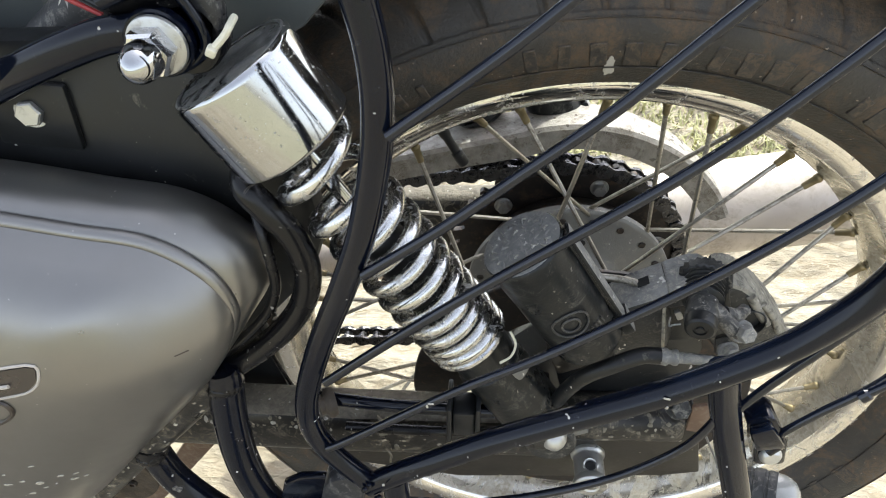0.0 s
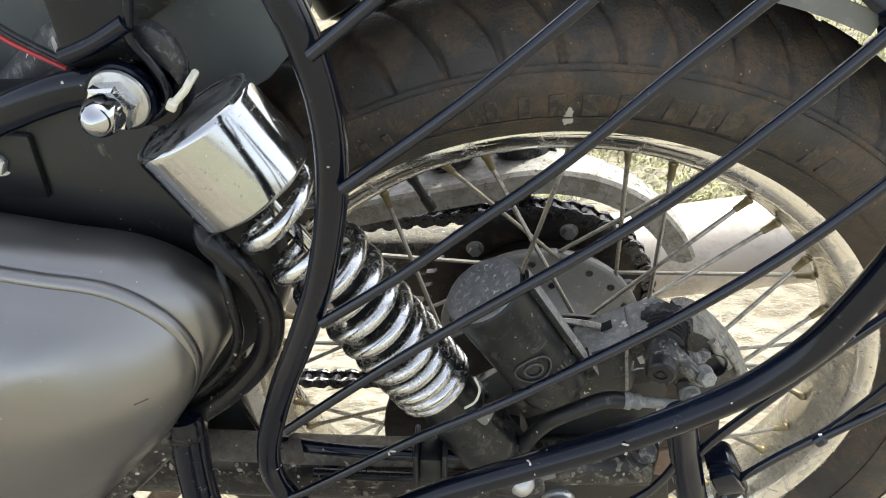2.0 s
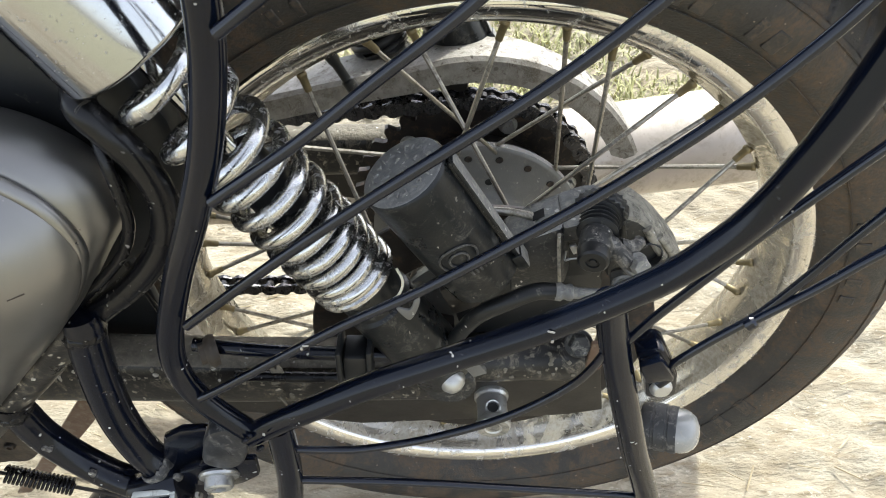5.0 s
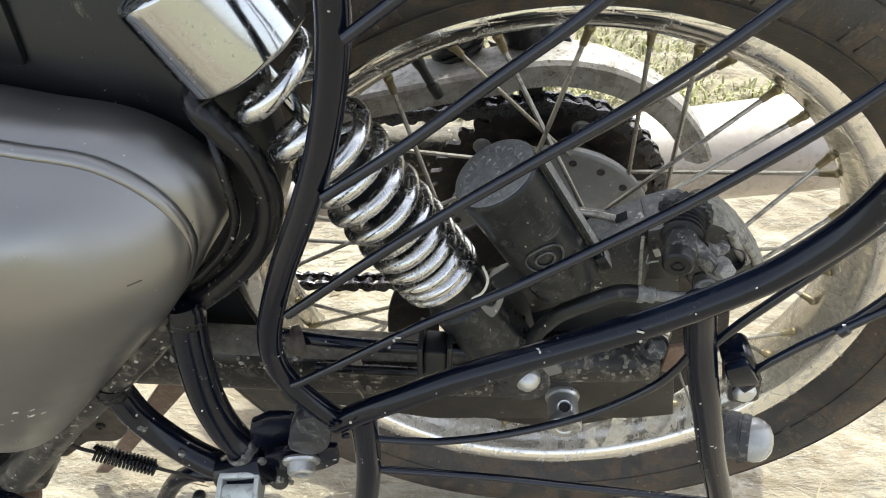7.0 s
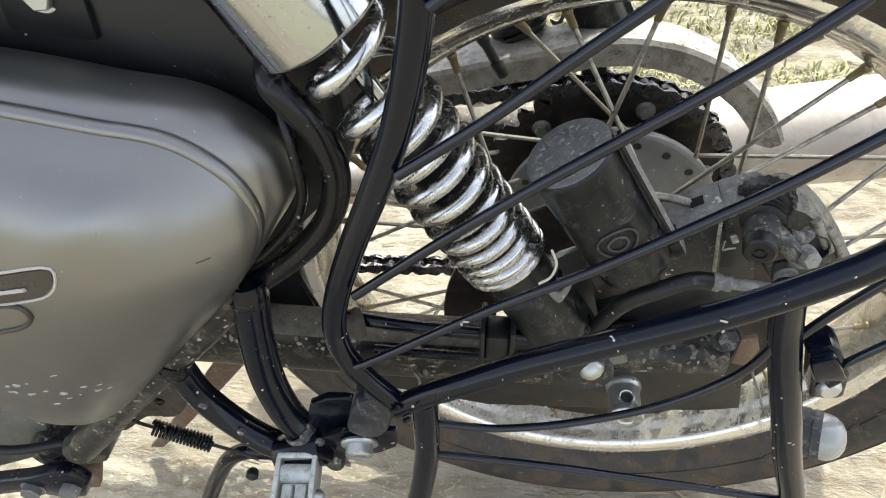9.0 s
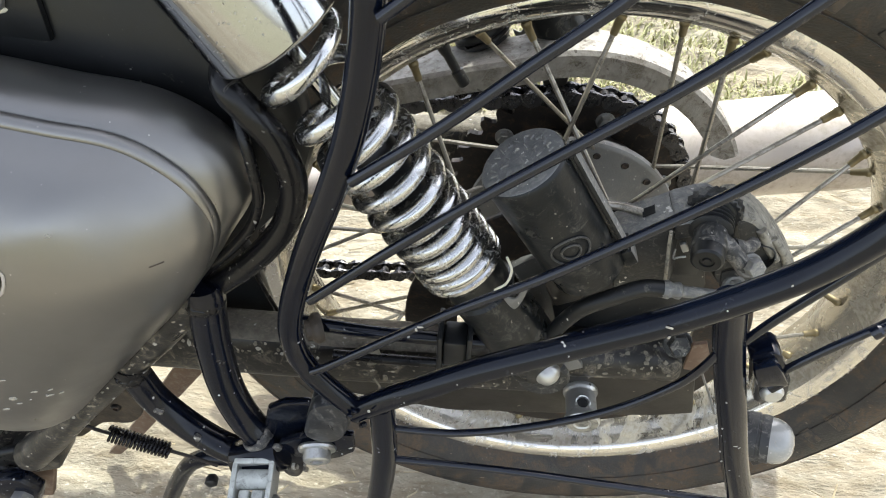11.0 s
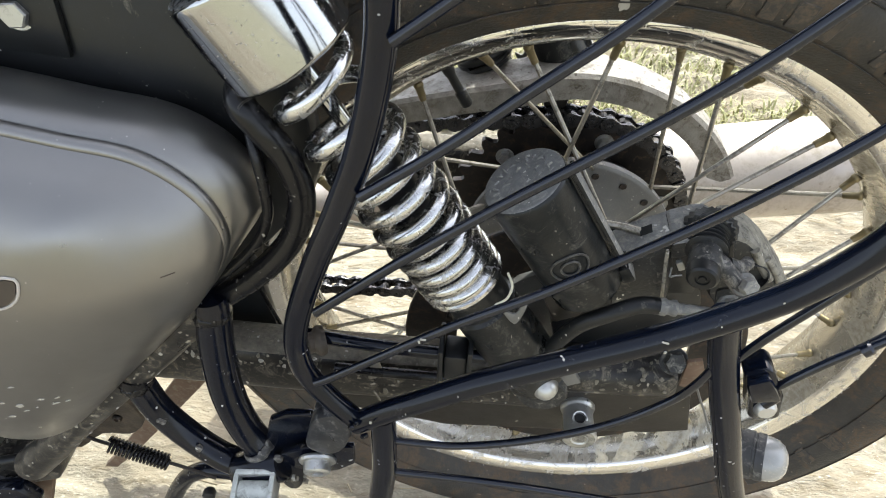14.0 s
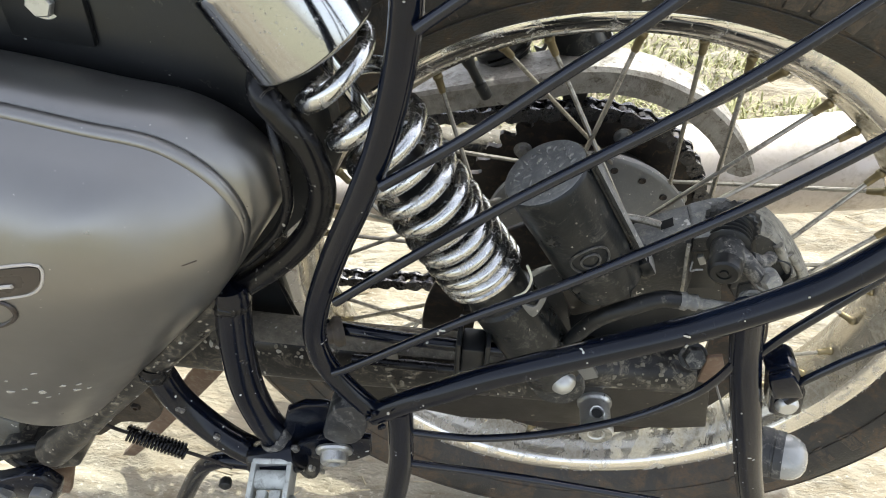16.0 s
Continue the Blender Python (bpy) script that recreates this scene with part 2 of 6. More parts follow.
weld_mud = material("mud_smeared_weld", (0.030, 0.030, 0.031), 0.45, vary=0.4, bump=0.2, ior=1.4, dirt=(0.33, 0.31, 0.27), dirt_amount=0.50, dirt_scale=120, specks=0.6, speck_scale=240)
settled_dust = material("settled_grey_dust", (0.175, 0.174, 0.166), 0.75, vary=0.3, grain=160, bump=0.35, bump_scale=380, dirt=(0.40, 0.38, 0.32), dirt_amount=0.46, dirt_scale=170, specks=0.9, speck_scale=240)
arm_mud = material("brown_splashed_mud", (0.115, 0.102, 0.080), 0.85, vary=0.4, grain=170, bump=0.6, bump_scale=300, dirt=(0.22, 0.195, 0.15), dirt_amount=0.46, dirt_scale=120, specks=0.9, speck_scale=240)
caked_dust = material("caked_pale_mud", (0.29, 0.27, 0.22), 0.9, vary=0.35, grain=190, bump=0.6, bump_scale=300, dirt=(0.06, 0.058, 0.05), dirt_amount=0.42, dirt_scale=160, specks=0.8, speck_scale=260)
# grey stands for the sky reflected in the gloss lip, plus dust
lip_grey = material("grey_green_lip_paint", (0.13, 0.135, 0.125), 0.35, vary=0.12, bump=0.04, dirt=DUST, dirt_amount=0.3, dirt_scale=90)
seat_vinyl = material("black_seat_vinyl", (0.010, 0.010, 0.010), 0.5, vary=0.2, bump=0.15, bump_scale=600, dirt=DUST, dirt_amount=0.06, dirt_scale=60)


# ---- mesh helpers ----
AXLE = Vector((0, 0, 0.33))


def part(name, bm, mat, parent, label="", smooth=True):
    """Link a bmesh as one mesh object under a thing or a part."""
    me = bpy.data.meshes.new(name)
    if smooth:
        for f in bm.faces:
            f.smooth = True
        lim = radians(38)
        for e in bm.edges:
            if len(e.link_faces) == 2 and e.calc_face_angle(0) > lim:
                e.smooth = False
    bm.to_mesh(me)
    bm.free()
    me.materials.append(mat)
    ob = new(name, me)
    ob.parent = parent
    if label:
        ob["label"] = label
    return ob


def coat_facing(ob, mat, least=0.62, towards=(0, 0, 1)):
    """A second material, mostly settled dust, on the faces that point one way."""
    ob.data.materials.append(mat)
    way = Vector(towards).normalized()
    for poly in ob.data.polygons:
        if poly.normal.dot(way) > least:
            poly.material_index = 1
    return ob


def prism(loop, drop, bevel=0.0012):
    """A loop of points made solid along a vector, with rounded edges."""
    b = bmesh.new()
    f = b.faces.new([b.verts.new(q) for q in loop])
    ext = bmesh.ops.extrude_face_region(b, geom=[f])
    bmesh.ops.translate(b, verts=[v for v in ext["geom"] if isinstance(v, bmesh.types.BMVert)], vec=drop)
    bmesh.ops.recalc_face_normals(b, faces=b.faces)
    if bevel:
        bmesh.ops.bevel(b, geom=[e for e in b.edges if e.calc_face_angle(0) > radians(30)], offset=bevel, segments=2, affect="EDGES", profile=0.5)
    return b


def group_part(name, parent, label=""):
    ob = new(name)
    ob.empty_display_size = 0.02
    ob.parent = parent
    if label:
        ob["label"] = label
    return ob


def spline(pts, res=8):
    """Points along a smooth curve through pts."""
    p = [Vector(q) for q in pts]
    p = [p[0] * 2 - p[1], *p, p[-1] * 2 - p[-2]]
    out = []
    for i in range(1, len(p) - 2):
        a, b, c, d = p[i - 1:i + 3]
        for k in range(res):
            t = k / res
            out.append(0.5 * (2 * b + (c - a) * t + (2 * a - 5 * b + 4 * c - d) * t * t + (3 * b - a - 3 * c + d) * t ** 3))
    out.append(p[-2])
    return out


def sweep(line, section, closed=False, bm=None, up=None, taper=None):
    """A section (list of (a, b) offsets) carried along a line with a steady frame; ends are capped."""
    bm = bm or bmesh.new()
    n = len(line)
    rings, prev = [], None
    for i, q in enumerate(line):
        if closed:
            d = (line[(i + 1) % n] - line[i - 1]).normalized()
        else:
            d = (line[min(i + 1, n - 1)] - line[max(i - 1, 0)]).normalized()
        if up is not None:
            s = d.cross(Vector(up)).normalized()
        elif prev is None:
            ref = Vector((0, 1, 0)) if abs(d.y) < 0.9 else Vector((1, 0, 0))
            s = d.cross(ref).normalized()
        else:
            s = (prev - d * prev.dot(d)).normalized()
        prev = s
        w = d.cross(s)
        k = taper(i / max(1, n - 1)) if taper else 1.0
        rings.append([bm.verts.new(q + (s * a + w * b) * k) for a, b in section])
    m = len(section)
    for i in range(n if closed else n - 1):
        r0, r1 = rings[i], rings[(i + 1) % n]
        for j in range(m):
            bm.faces.new((r0[j], r0[(j + 1) % m], r1[(j + 1) % m], r1[j]))
    if not closed:
        bm.faces.new(rings[0][::-1])
        bm.faces.new(rings[-1])
    bmesh.ops.recalc_face_normals(bm, faces=bm.faces)
    return bm


def disc(r, n=12, squash=1.0):
    return [(r * math.cos(2 * math.pi * k / n), r * squash * math.sin(2 * math.pi * k / n)) for k in range(n)]


def tube(pts, r, n=14, res=8, bm=None, taper=None, curved=True):
    line = spline(pts, res) if curved and len(pts) > 2 else [Vector(q) for q in pts]
    return sweep(line, disc(r, n), bm=bm, taper=taper)


def lathe(profile, origin, axis, n=48, bm=None, closed_profile=False, arc=None):
    """Turn a profile of (along the axis, radius) round an axis."""
    bm = bm or bmesh.new()
    axis = Vector(axis).normalized()
    ref = Vector((0, 0, 1)) if abs(axis.z) < 0.9 else Vector((1, 0, 0))
    u = axis.cross(ref).normalized()
    v = axis.cross(u)
    o = Vector(origin)
    rings = []
    for a, r in profile:
        if r < 1e-6:
            rings.append([bm.verts.new(o + axis * a)])
        else:
            rings.append([bm.verts.new(o + axis * a + (u * math.cos(2 * math.pi * k / n) + v * math.sin(2 * math.pi * k / n)) * r) for k in range(n)])
    pairs = list(zip(rings, rings[1:]))
    if closed_profile:
        pairs.append((rings[-1], rings[0]))
    for r0, r1 in pairs:
        for k in range(n):
            l = (k + 1) % n
            if len(r0) == 1 and len(r1) == 1:
                continue
            if len(r0) == 1:
                bm.faces.new((r0[0], r1[l], r1[k]))
            elif len(r1) == 1:
                bm.faces.new((r0[k], r0[l], r1[0]))
            else:
                bm.faces.new((r0[k], r0[l], r1[l], r1[k]))
    bmesh.ops.recalc_face_normals(bm, faces=bm.faces)
    return bm


def block(sx, sy, sz, m, bevel=0.002, bm=None, segs=2):
    """A bevelled block of a size at a pose."""
    b = bmesh.new()
    bmesh.ops.create_cube(b, size=1.0, matrix=Matrix.Diagonal((sx, sy, sz, 1)))
    if bevel:
        bmesh.ops.bevel(b, geom=list(b.edges), offset=bevel, segments=segs, affect="EDGES", profile=0.5)
    b.transform(m)
    if bm is None:
        return b
    me = bpy.data.meshes.new("joined")
    b.to_mesh(me)
    b.free()
    bm.from_mesh(me)
    bpy.data.meshes.remove(me)
    return bm


def slab(outline, y0, y1, bevel=0.0015, bm=None):
    """An outline in x, z made solid between two depths, with rounded edges."""
    b = bmesh.new()
    f = b.faces.new([b.verts.new((x, y0, z)) for x, z in outline])
    ext = bmesh.ops.extrude_face_region(b, geom=[f])
    bmesh.ops.translate(b, verts=[v for v in ext["geom"] if isinstance(v, bmesh.types.BMVert)], vec=(0, y1 - y0, 0))
    bmesh.ops.recalc_face_normals(b, faces=b.faces)
    if bevel:
        sharp = [e for e in b.edges if e.calc_face_angle(0) > radians(40)]
        bmesh.ops.bevel(b, geom=sharp, offset=bevel, segments=2, affect="EDGES", profile=0.5)
    if bm is None:
        return b
    me = bpy.data.meshes.new("joined")
    b.to_mesh(me)
    b.free()
    bm.from_mesh(me)
    bpy.data.meshes.remove(me)
    return bm


def hex_bolt(origin, axis, r, h, washer=0.0, bm=None, dome=False):
    bm = lathe([(0, 0), (0, r), (h * 0.85, r), (h, r * 0.88), (h, 0)], origin, axis, n=6, bm=bm)
    if washer:
        lathe([(-0.0015, 0), (-0.0015, washer), (0.0004, washer), (0.0008, washer * 0.95), (0.0008, 0)], origin, axis, n=24, bm=bm)
    return bm


def smooth_outline(pts, res=5):
    """A closed smooth outline through pts."""
    p = [Vector(q) for q in pts]
    n, out = len(p), []
    for i in range(n):
        a, b, c, d = p[i - 1], p[i], p[(i + 1) % n], p[(i + 2) % n]
        for k in range(res):
            t = k / res
            out.append(0.5 * (2 * b + (c - a) * t + (2 * a - 5 * b + 4 * c - d) * t * t + (3 * b - a - 3 * c + d) * t ** 3))
    return [tuple(q) for q in out]


# ---- ground ----
def soil_material():
    """Dry sandy soil, smeared along the bike's length, with brown damp patches and pale crumbs."""
    m = bpy.data.materials.new("dry_sandy_soil")
    m.use_nodes = True
    n, link = m.node_tree.nodes, m.node_tree.links.new
    p = n["Principled BSDF"]
    p.inputs["Roughness"].default_value = 0.95
    p.inputs["Specular IOR Level"].default_value = 0.25
    at = n.new("ShaderNodeTexCoord").outputs["Object"]

    def grain(scale, stretch, detail=6.0, rough=0.6, twist=0.0):
        mp = n.new("ShaderNodeMapping")
        mp.inputs["Scale"].default_value = stretch
        mp.inputs["Rotation"].default_value = (0, 0, radians(-9))
        link(at, mp.inputs[0])
        t = n.new("ShaderNodeTexNoise")
        t.inputs["Scale"].default_value, t.inputs["Detail"].default_value = scale, detail
        t.inputs["Roughness"].default_value, t.inputs["Distortion"].default_value = rough, twist
        link(mp.outputs[0], t.inputs["Vector"])
        return t.outputs["Fac"]

    def blend(src, lo, hi, a, b):
        r = n.new("ShaderNodeMapRange")
        r.inputs[1].default_value, r.inputs[2].default_value = lo, hi
        link(src, r.inputs[0])
        x = n.new("ShaderNodeMix")
        x.data_type = "RGBA"
        ins = [i for i in x.inputs if i.enabled]
        link(r.outputs[0], ins[0])
        for sock, v in zip(ins[1:], (a, b)):
            if hasattr(v, "is_linked"):
                link(v, sock)
            else:
                sock.default_value = (*v, 1)
        return [o for o in x.outputs if o.enabled][0]

    tone = blend(grain(16, (0.4, 1.0, 1.0), twist=0.6), 0.34, 0.66, (0.270, 0.232, 0.168), (0.385, 0.352, 0.275))
    tone = blend(grain(70, (0.35, 1.0, 1.0)), 0.50, 0.68, tone, (0.222, 0.182, 0.122))
    tone = blend(grain(240, (0.6, 1.0, 1.0), 3.0), 0.58, 0.70, tone, (0.50, 0.45, 0.36))
    tone = blend(grain(5, (0.5, 1.0, 1.0)), 0.46, 0.70, tone, (0.250, 0.208, 0.145))
    split = n.new("ShaderNodeSeparateXYZ")
    link(at, split.inputs[0])
    reach = n.new("ShaderNodeMath")                  # turf on the open side, with a ragged edge
    reach.operation = "MULTIPLY_ADD"
    reach.inputs[1].default_value = 1.6
    link(grain(3, (1.0, 1.0, 1.0)), reach.inputs[0])
    link(split.outputs["Y"], reach.inputs[2])
    tone = blend(reach.outputs[0], -0.7, -1.2, tone, (0.31, 0.290, 0.200))
    link(tone, p.inputs["Base Color"])
    relief = None
    for scale, stretch, depth in ((38, (0.32, 1.0, 1.0), 0.012), (170, (0.55, 1.0, 1.0), 0.004)):
        b = n.new("ShaderNodeBump")
        b.inputs["Strength"].default_value, b.inputs["Distance"].default_value = 0.9, depth
        link(grain(scale, stretch, 6.0), b.inputs["Height"])
        if relief:
            link(relief, b.inputs["Normal"])
        relief = b.outputs[0]
    link(relief, p.inputs["Normal"])
    return m


def spread(lo, hi, step, far):
    inner = list(np.arange(lo, hi + 1e-6, step))
    out, d = [], step
    x = hi
    while x < far:
        d *= 1.35
        x += d
        out.append(x)
    low, d, x = [], step, lo
    while x > -far:
        d *= 1.35
        x -= d
        low.append(x)
    return low[::-1] + inner + out


gx, gy = spread(-0.8, 0.9, 0.0075, 600), spread(-0.35, 1.1, 0.0075, 600)
verts = []
for y in gy:
    for x in gx:
        near = max(0.0, 1 - max(abs(x) - 1, abs(y - 0.6) - 1.3, 0) / 2)
        h = 0.012 * noise.noise((x * 3, y * 3, 0.2)) + 0.012 * noise.noise((x * 9, y * 18, 1.7)) + 0.008 * noise.noise((x * 30, y * 45, 3.1))
        h += 0.004 * max(0, math.sin(38 * (y + 0.25 * x + 0.05 * noise.noise((x * 2, y * 2, 5))))) * max(0, noise.noise((x * 2.2, y * 2.2, 9)) + 0.3)
        ridge = 1 - abs(noise.noise((x * 16 + 2 * noise.noise((x * 5, y * 5, 4)), y * 60 + 6 * noise.noise((x * 4, y * 4, 8)), 6.3)))
        h += 0.0045 * ridge ** 4 * max(0.0, 0.45 + noise.noise((x * 6, y * 6, 11)))
        h -= 0.0035 * max(0.0, noise.noise((x * 55, y * 75, 12.4)))
        verts.append((x, y, h * near - 0.006))
nx = len(gx)
faces = [(j * nx + i, j * nx + i + 1, (j + 1) * nx + i + 1, (j + 1) * nx + i) for j in range(len(gy) - 1) for i in range(nx - 1)]
me = bpy.data.meshes.new("ground")
me.from_pydata(verts, [], faces)
me.polygons.foreach_set("use_smooth", [True] * len(faces))
ground = new("ground", me)
sand = soil_material()
me.materials.append(sand)
tagged(ground, "dry sandy soil with tracks and straw scraps", "ground", kind="structure")

# dry grass beyond the wheel
bm = bmesh.new()
rnd = random.Random(4)
for k in range(52000):
    core = k < 30000
    x, y = (rnd.uniform(-0.9, 1.6), 0.74 + 2.2 * rnd.random() ** 1.5) if core else (rnd.gauss(0.4, 1.9), 0.80 + abs(rnd.gauss(0, 2.2)))
    if noise.noise((x * 5, y * 5, 2)) < -0.35 + 1.2 * max(0, 0.9 - y) or (core and y > 2.3 and rnd.random() < (y - 2.3) * 1.4) or (core and abs(x - 0.35) > 0.95 and rnd.random() < (abs(x - 0.35) - 0.95) * 2.6):
        continue
    a, hgt, w = rnd.uniform(0, 6.28), rnd.uniform(0.010, 0.034), rnd.uniform(0.0014, 0.0030)
    lean = Vector((math.cos(a), math.sin(a), 0)) * hgt * rnd.uniform(0.3, 1.6)
    side = Vector((-math.sin(a), math.cos(a), 0)) * w
    b = Vector((x, y, -0.004))
    v = [bm.verts.new(b - side), bm.verts.new(b + side), bm.verts.new(b + lean * 0.5 + side * 0.7 + Vector((0, 0, hgt * 0.7))),
         bm.verts.new(b + lean * 0.5 - side * 0.7 + Vector((0, 0, hgt * 0.7))), bm.verts.new(b + lean + Vector((0, 0, hgt * 0.9)))]
    bm.faces.new(v[:4])
    bm.faces.new((v[3], v[2], v[4]))
grass_mat = material("dry_grass", (0.42, 0.41, 0.20), 0.8, vary=0.35, grain=25, bump=0, by_island=0.7)
grass = part("grass", bm, grass_mat, None, smooth=False)
tagged(grass, "short dry yellow-green grass on the soil", "grass", kind="stuff")

# straw and twig scraps on the soil
bm = bmesh.new()
for k in range(900):
    x, y = rnd.uniform(-0.8, 1.1), rnd.uniform(-0.35, 1.0)
    a, l = rnd.gauss(0.1, 0.5), rnd.uniform(0.008, 0.035)
    d = Vector((math.cos(a), math.sin(a), rnd.uniform(-0.05, 0.05))) * l
    tube([Vector((x, y, 0.002)), Vector((x, y, 0.003)) + d], rnd.uniform(0.0006, 0.0014), n=4, bm=bm, curved=False)
straw = part("straw", bm, material("pale_straw", (0.5, 0.41, 0.26), 0.8, vary=0.3, bump=0, by_island=0.8), None)
tagged(straw, "thin scraps of dry straw lying on sand", "straw", kind="stuff")

# ---- the motorcycle ----
bike = new("motorcycle")
tagged(bike, "dusty parked motorcycle with grey side cover and black guard", "motorcycle")

# rear wheel
wheel = group_part("rear_wheel", bike, "muddy chrome spoked wheel with a worn treaded tyre")


def tyre_profile():
    half = [(0.030, 0.236), (0.0345, 0.2425), (0.039, 0.2450), (0.0405, 0.2470), (0.047, 0.2555), (0.0525, 0.266), (0.0550, 0.2765), (0.0548, 0.2835),
            (0.0535, 0.2875), (0.0528, 0.2900), (0.0512, 0.2910), (0.0495, 0.2945), (0.046, 0.300), (0.0415, 0.3055), (0.036, 0.3105), (0.030, 0.3148),
            (0.024, 0.3182), (0.018, 0.3208), (0.012, 0.3227), (0.006, 0.3238), (0.0, 0.3242)]
    return [(-a, r) for a, r in half] + [(a, r) for a, r in half[::-1][1:]]


TREADS = 60
n_round = 2160
profile = tyre_profile()
fine = []
for (a0, r0), (a1, r1) in zip(profile, profile[1:]):
    k = 2 if max(r0, r1) > 0.288 else 1
    fine += [(a0 + (a1 - a0) * i / k, r0 + (r1 - r0) * i / k) for i in range(k)]
fine.append(profile[-1])
tv, tf = [], []
for i in range(n_round):
    th = 2 * math.pi * i / n_round
    for a, r in fine:
        if r > 0.2905:
            u = (0.0515 - abs(a)) / 0.0515            # 0 at the shoulder, 1 on the crown
            ph = th * TREADS / (2 * math.pi) + (0.0 if a < 0 else 0.5)
            bend = 1.15 * u ** 1.35
            d = abs((ph - bend + 0.5) % 1.0 - 0.5)
            width = 0.058 + 0.045 * u
            if u < 0.93:
                r -= 0.0038 * max(0.0, min(1.0, (width - d) / 0.024 + 0.5)) * min(1.0, u / 0.04 + 0.35)
            if u > 0.93:
                r -= 0.0035
        tv.append((r * math.cos(th), a, 0.33 + r * math.sin(th)))
m = len(fine)
for i in range(n_round):
    j = (i + 1) % n_round
    tf += [(i * m + k, i * m + k + 1, j * m + k + 1, j * m + k) for k in range(m - 1)]
me = bpy.data.meshes.new("tyre")
me.from_pydata(tv, [], tf)
me.polygons.foreach_set("use_smooth", [True] * len(tf))
me.materials.append(rubber)
tyre = new("tyre", me)
tyre.parent = wheel
tyre["label"] = "black rubber tyre with curved shoulder grooves, brown with dust"


def on_sidewall(angle, r, a=-0.0555):
    return Vector((r * math.cos(angle), a, 0.33 + r * math.sin(angle)))


def sidewall_bars(first, last, r, h, count, seed):
    """Raised plain bars round the sidewall in place of lettering, each a part of its own."""
    q = random.Random(seed)
    for k in range(count):
        th = radians(first + (last - first) * k / max(1, count - 1))
        out = Vector((math.cos(th), 0, math.sin(th)))
        along_wall = Vector((-math.sin(th), 0, math.cos(th)))
        turn = Matrix((along_wall, Vector((0, 1, 0)), out)).transposed().to_4x4()
        slant = Matrix.Rotation(math.atan2(side_y(r + 0.003) - side_y(r - 0.003), 0.006), 4, "X")
        c = on_sidewall(th, r)
        c.y = -side_y(r) + 0.0003
        part("sidewall_bar", block(h * q.choice((0.45, 0.6, 0.75)), 0.0019, h, Matrix.Translation(c) @ turn @ slant @ Matrix.Rotation(radians(q.uniform(-5, 5)), 4, "Y"), 0.0005, None, 1), letter_rubber, wheel)


def side_y(r):
    for (a0, r0), (a1, r1) in zip(profile, profile[1:]):
        if a0 < 0 and min(r0, r1) <= r <= max(r0, r1):
            return -(a0 + (a1 - a0) * (r - r0) / (r1 - r0))
    return 0.055


sidewall_bars(98, 83, 0.2675, 0.0150, 5, 1)
sidewall_bars(77.4, 66.8, 0.2690, 0.0150, 4, 2)
sidewall_bars(59.5, 56.5, 0.2690, 0.0130, 2, 4)
sidewall_bars(114, 111, 0.267, 0.011, 2, 3)
sidewall_bars(-28, -52, 0.264, 0.016, 5, 5)
sidewall_bars(20, 4, 0.266, 0.010, 5, 6)
for r, a in ((0.2585, -0.0492), (0.2875, -0.0537)):
    part("sidewall_ring", lathe([(a - 0.0004, r - 0.0005), (a - 0.0009, r), (a - 0.0004, r + 0.0005), (a + 0.001, r)], AXLE, (0, 1, 0), n=160, closed_profile=True), rubber, wheel)

# a pale dried splash on the sidewall
bm = bmesh.new()
th = radians(89)
ring = []
for k in range(26):
    t = 2 * math.pi * k / 26
    q = 0.0042 * (1 + 0.55 * noise.noise((math.cos(t) * 2.2, math.sin(t) * 2.2, 3.3)))
    rr = 0.2585 + 1.7 * q * math.sin(t)
    aa = th + q * 0.72 * math.cos(t) / 0.26
    ring.append(bm.verts.new((rr * math.cos(aa), -side_y(rr) - 0.0006, 0.33 + rr * math.sin(aa))))
bm.faces.new(ring)
ext = bmesh.ops.extrude_face_region(bm, geom=list(bm.faces))
bmesh.ops.translate(bm, verts=[v for v in ext["geom"] if isinstance(v, bmesh.types.BMVert)], vec=(0, 0.0008, 0))
part("splash", bm, flake_white, wheel, "pale dried splash on the sidewall")

rim_half = [(0.0300, 0.2412), (0.0325, 0.2432), (0.0348, 0.2426), (0.0354, 0.2402), (0.0345, 0.2372), (0.0328, 0.2340), (0.0316, 0.2312), (0.0296, 0.2290),
            (0.0262, 0.2276), (0.0220, 0.2266), (0.0180, 0.2244), (0.0140, 0.2212), (0.0080, 0.2186), (0.0, 0.2176)]
rim_profile = [(-a, r) for a, r in rim_half] + [(a, r) for a, r in rim_half[::-1][1:]] + [(0.012, 0.2300), (0.0, 0.2260), (-0.012, 0.2300)]
rim = part("rim", lathe(rim_profile, AXLE, (0, 1, 0), n=220, closed_profile=True), rim_chrome, wheel, "chrome rim filmed with dried tan mud")
rim.data.materials.append(rim_film)
for poly in rim.data.polygons:
    c = poly.center
    if math.hypot(c.x, c.z - 0.33) < 0.2283:
        poly.material_index = 1

# hub with its drum, flanges and disc
hub_profile = [(-0.052, 0), (-0.052, 0.030), (-0.048, 0.058), (-0.0475, 0.066), (-0.0425, 0.067), (-0.041, 0.060), (-0.036, 0.042), (-0.01, 0.036), (0.02, 0.040),
               (0.040, 0.044), (0.047, 0.052), (0.0495, 0.085), (0.0502, 0.087), (0.0515, 0.0885), (0.0575, 0.0885), (0.059, 0.087), (0.059, 0.02), (0.059, 0)]
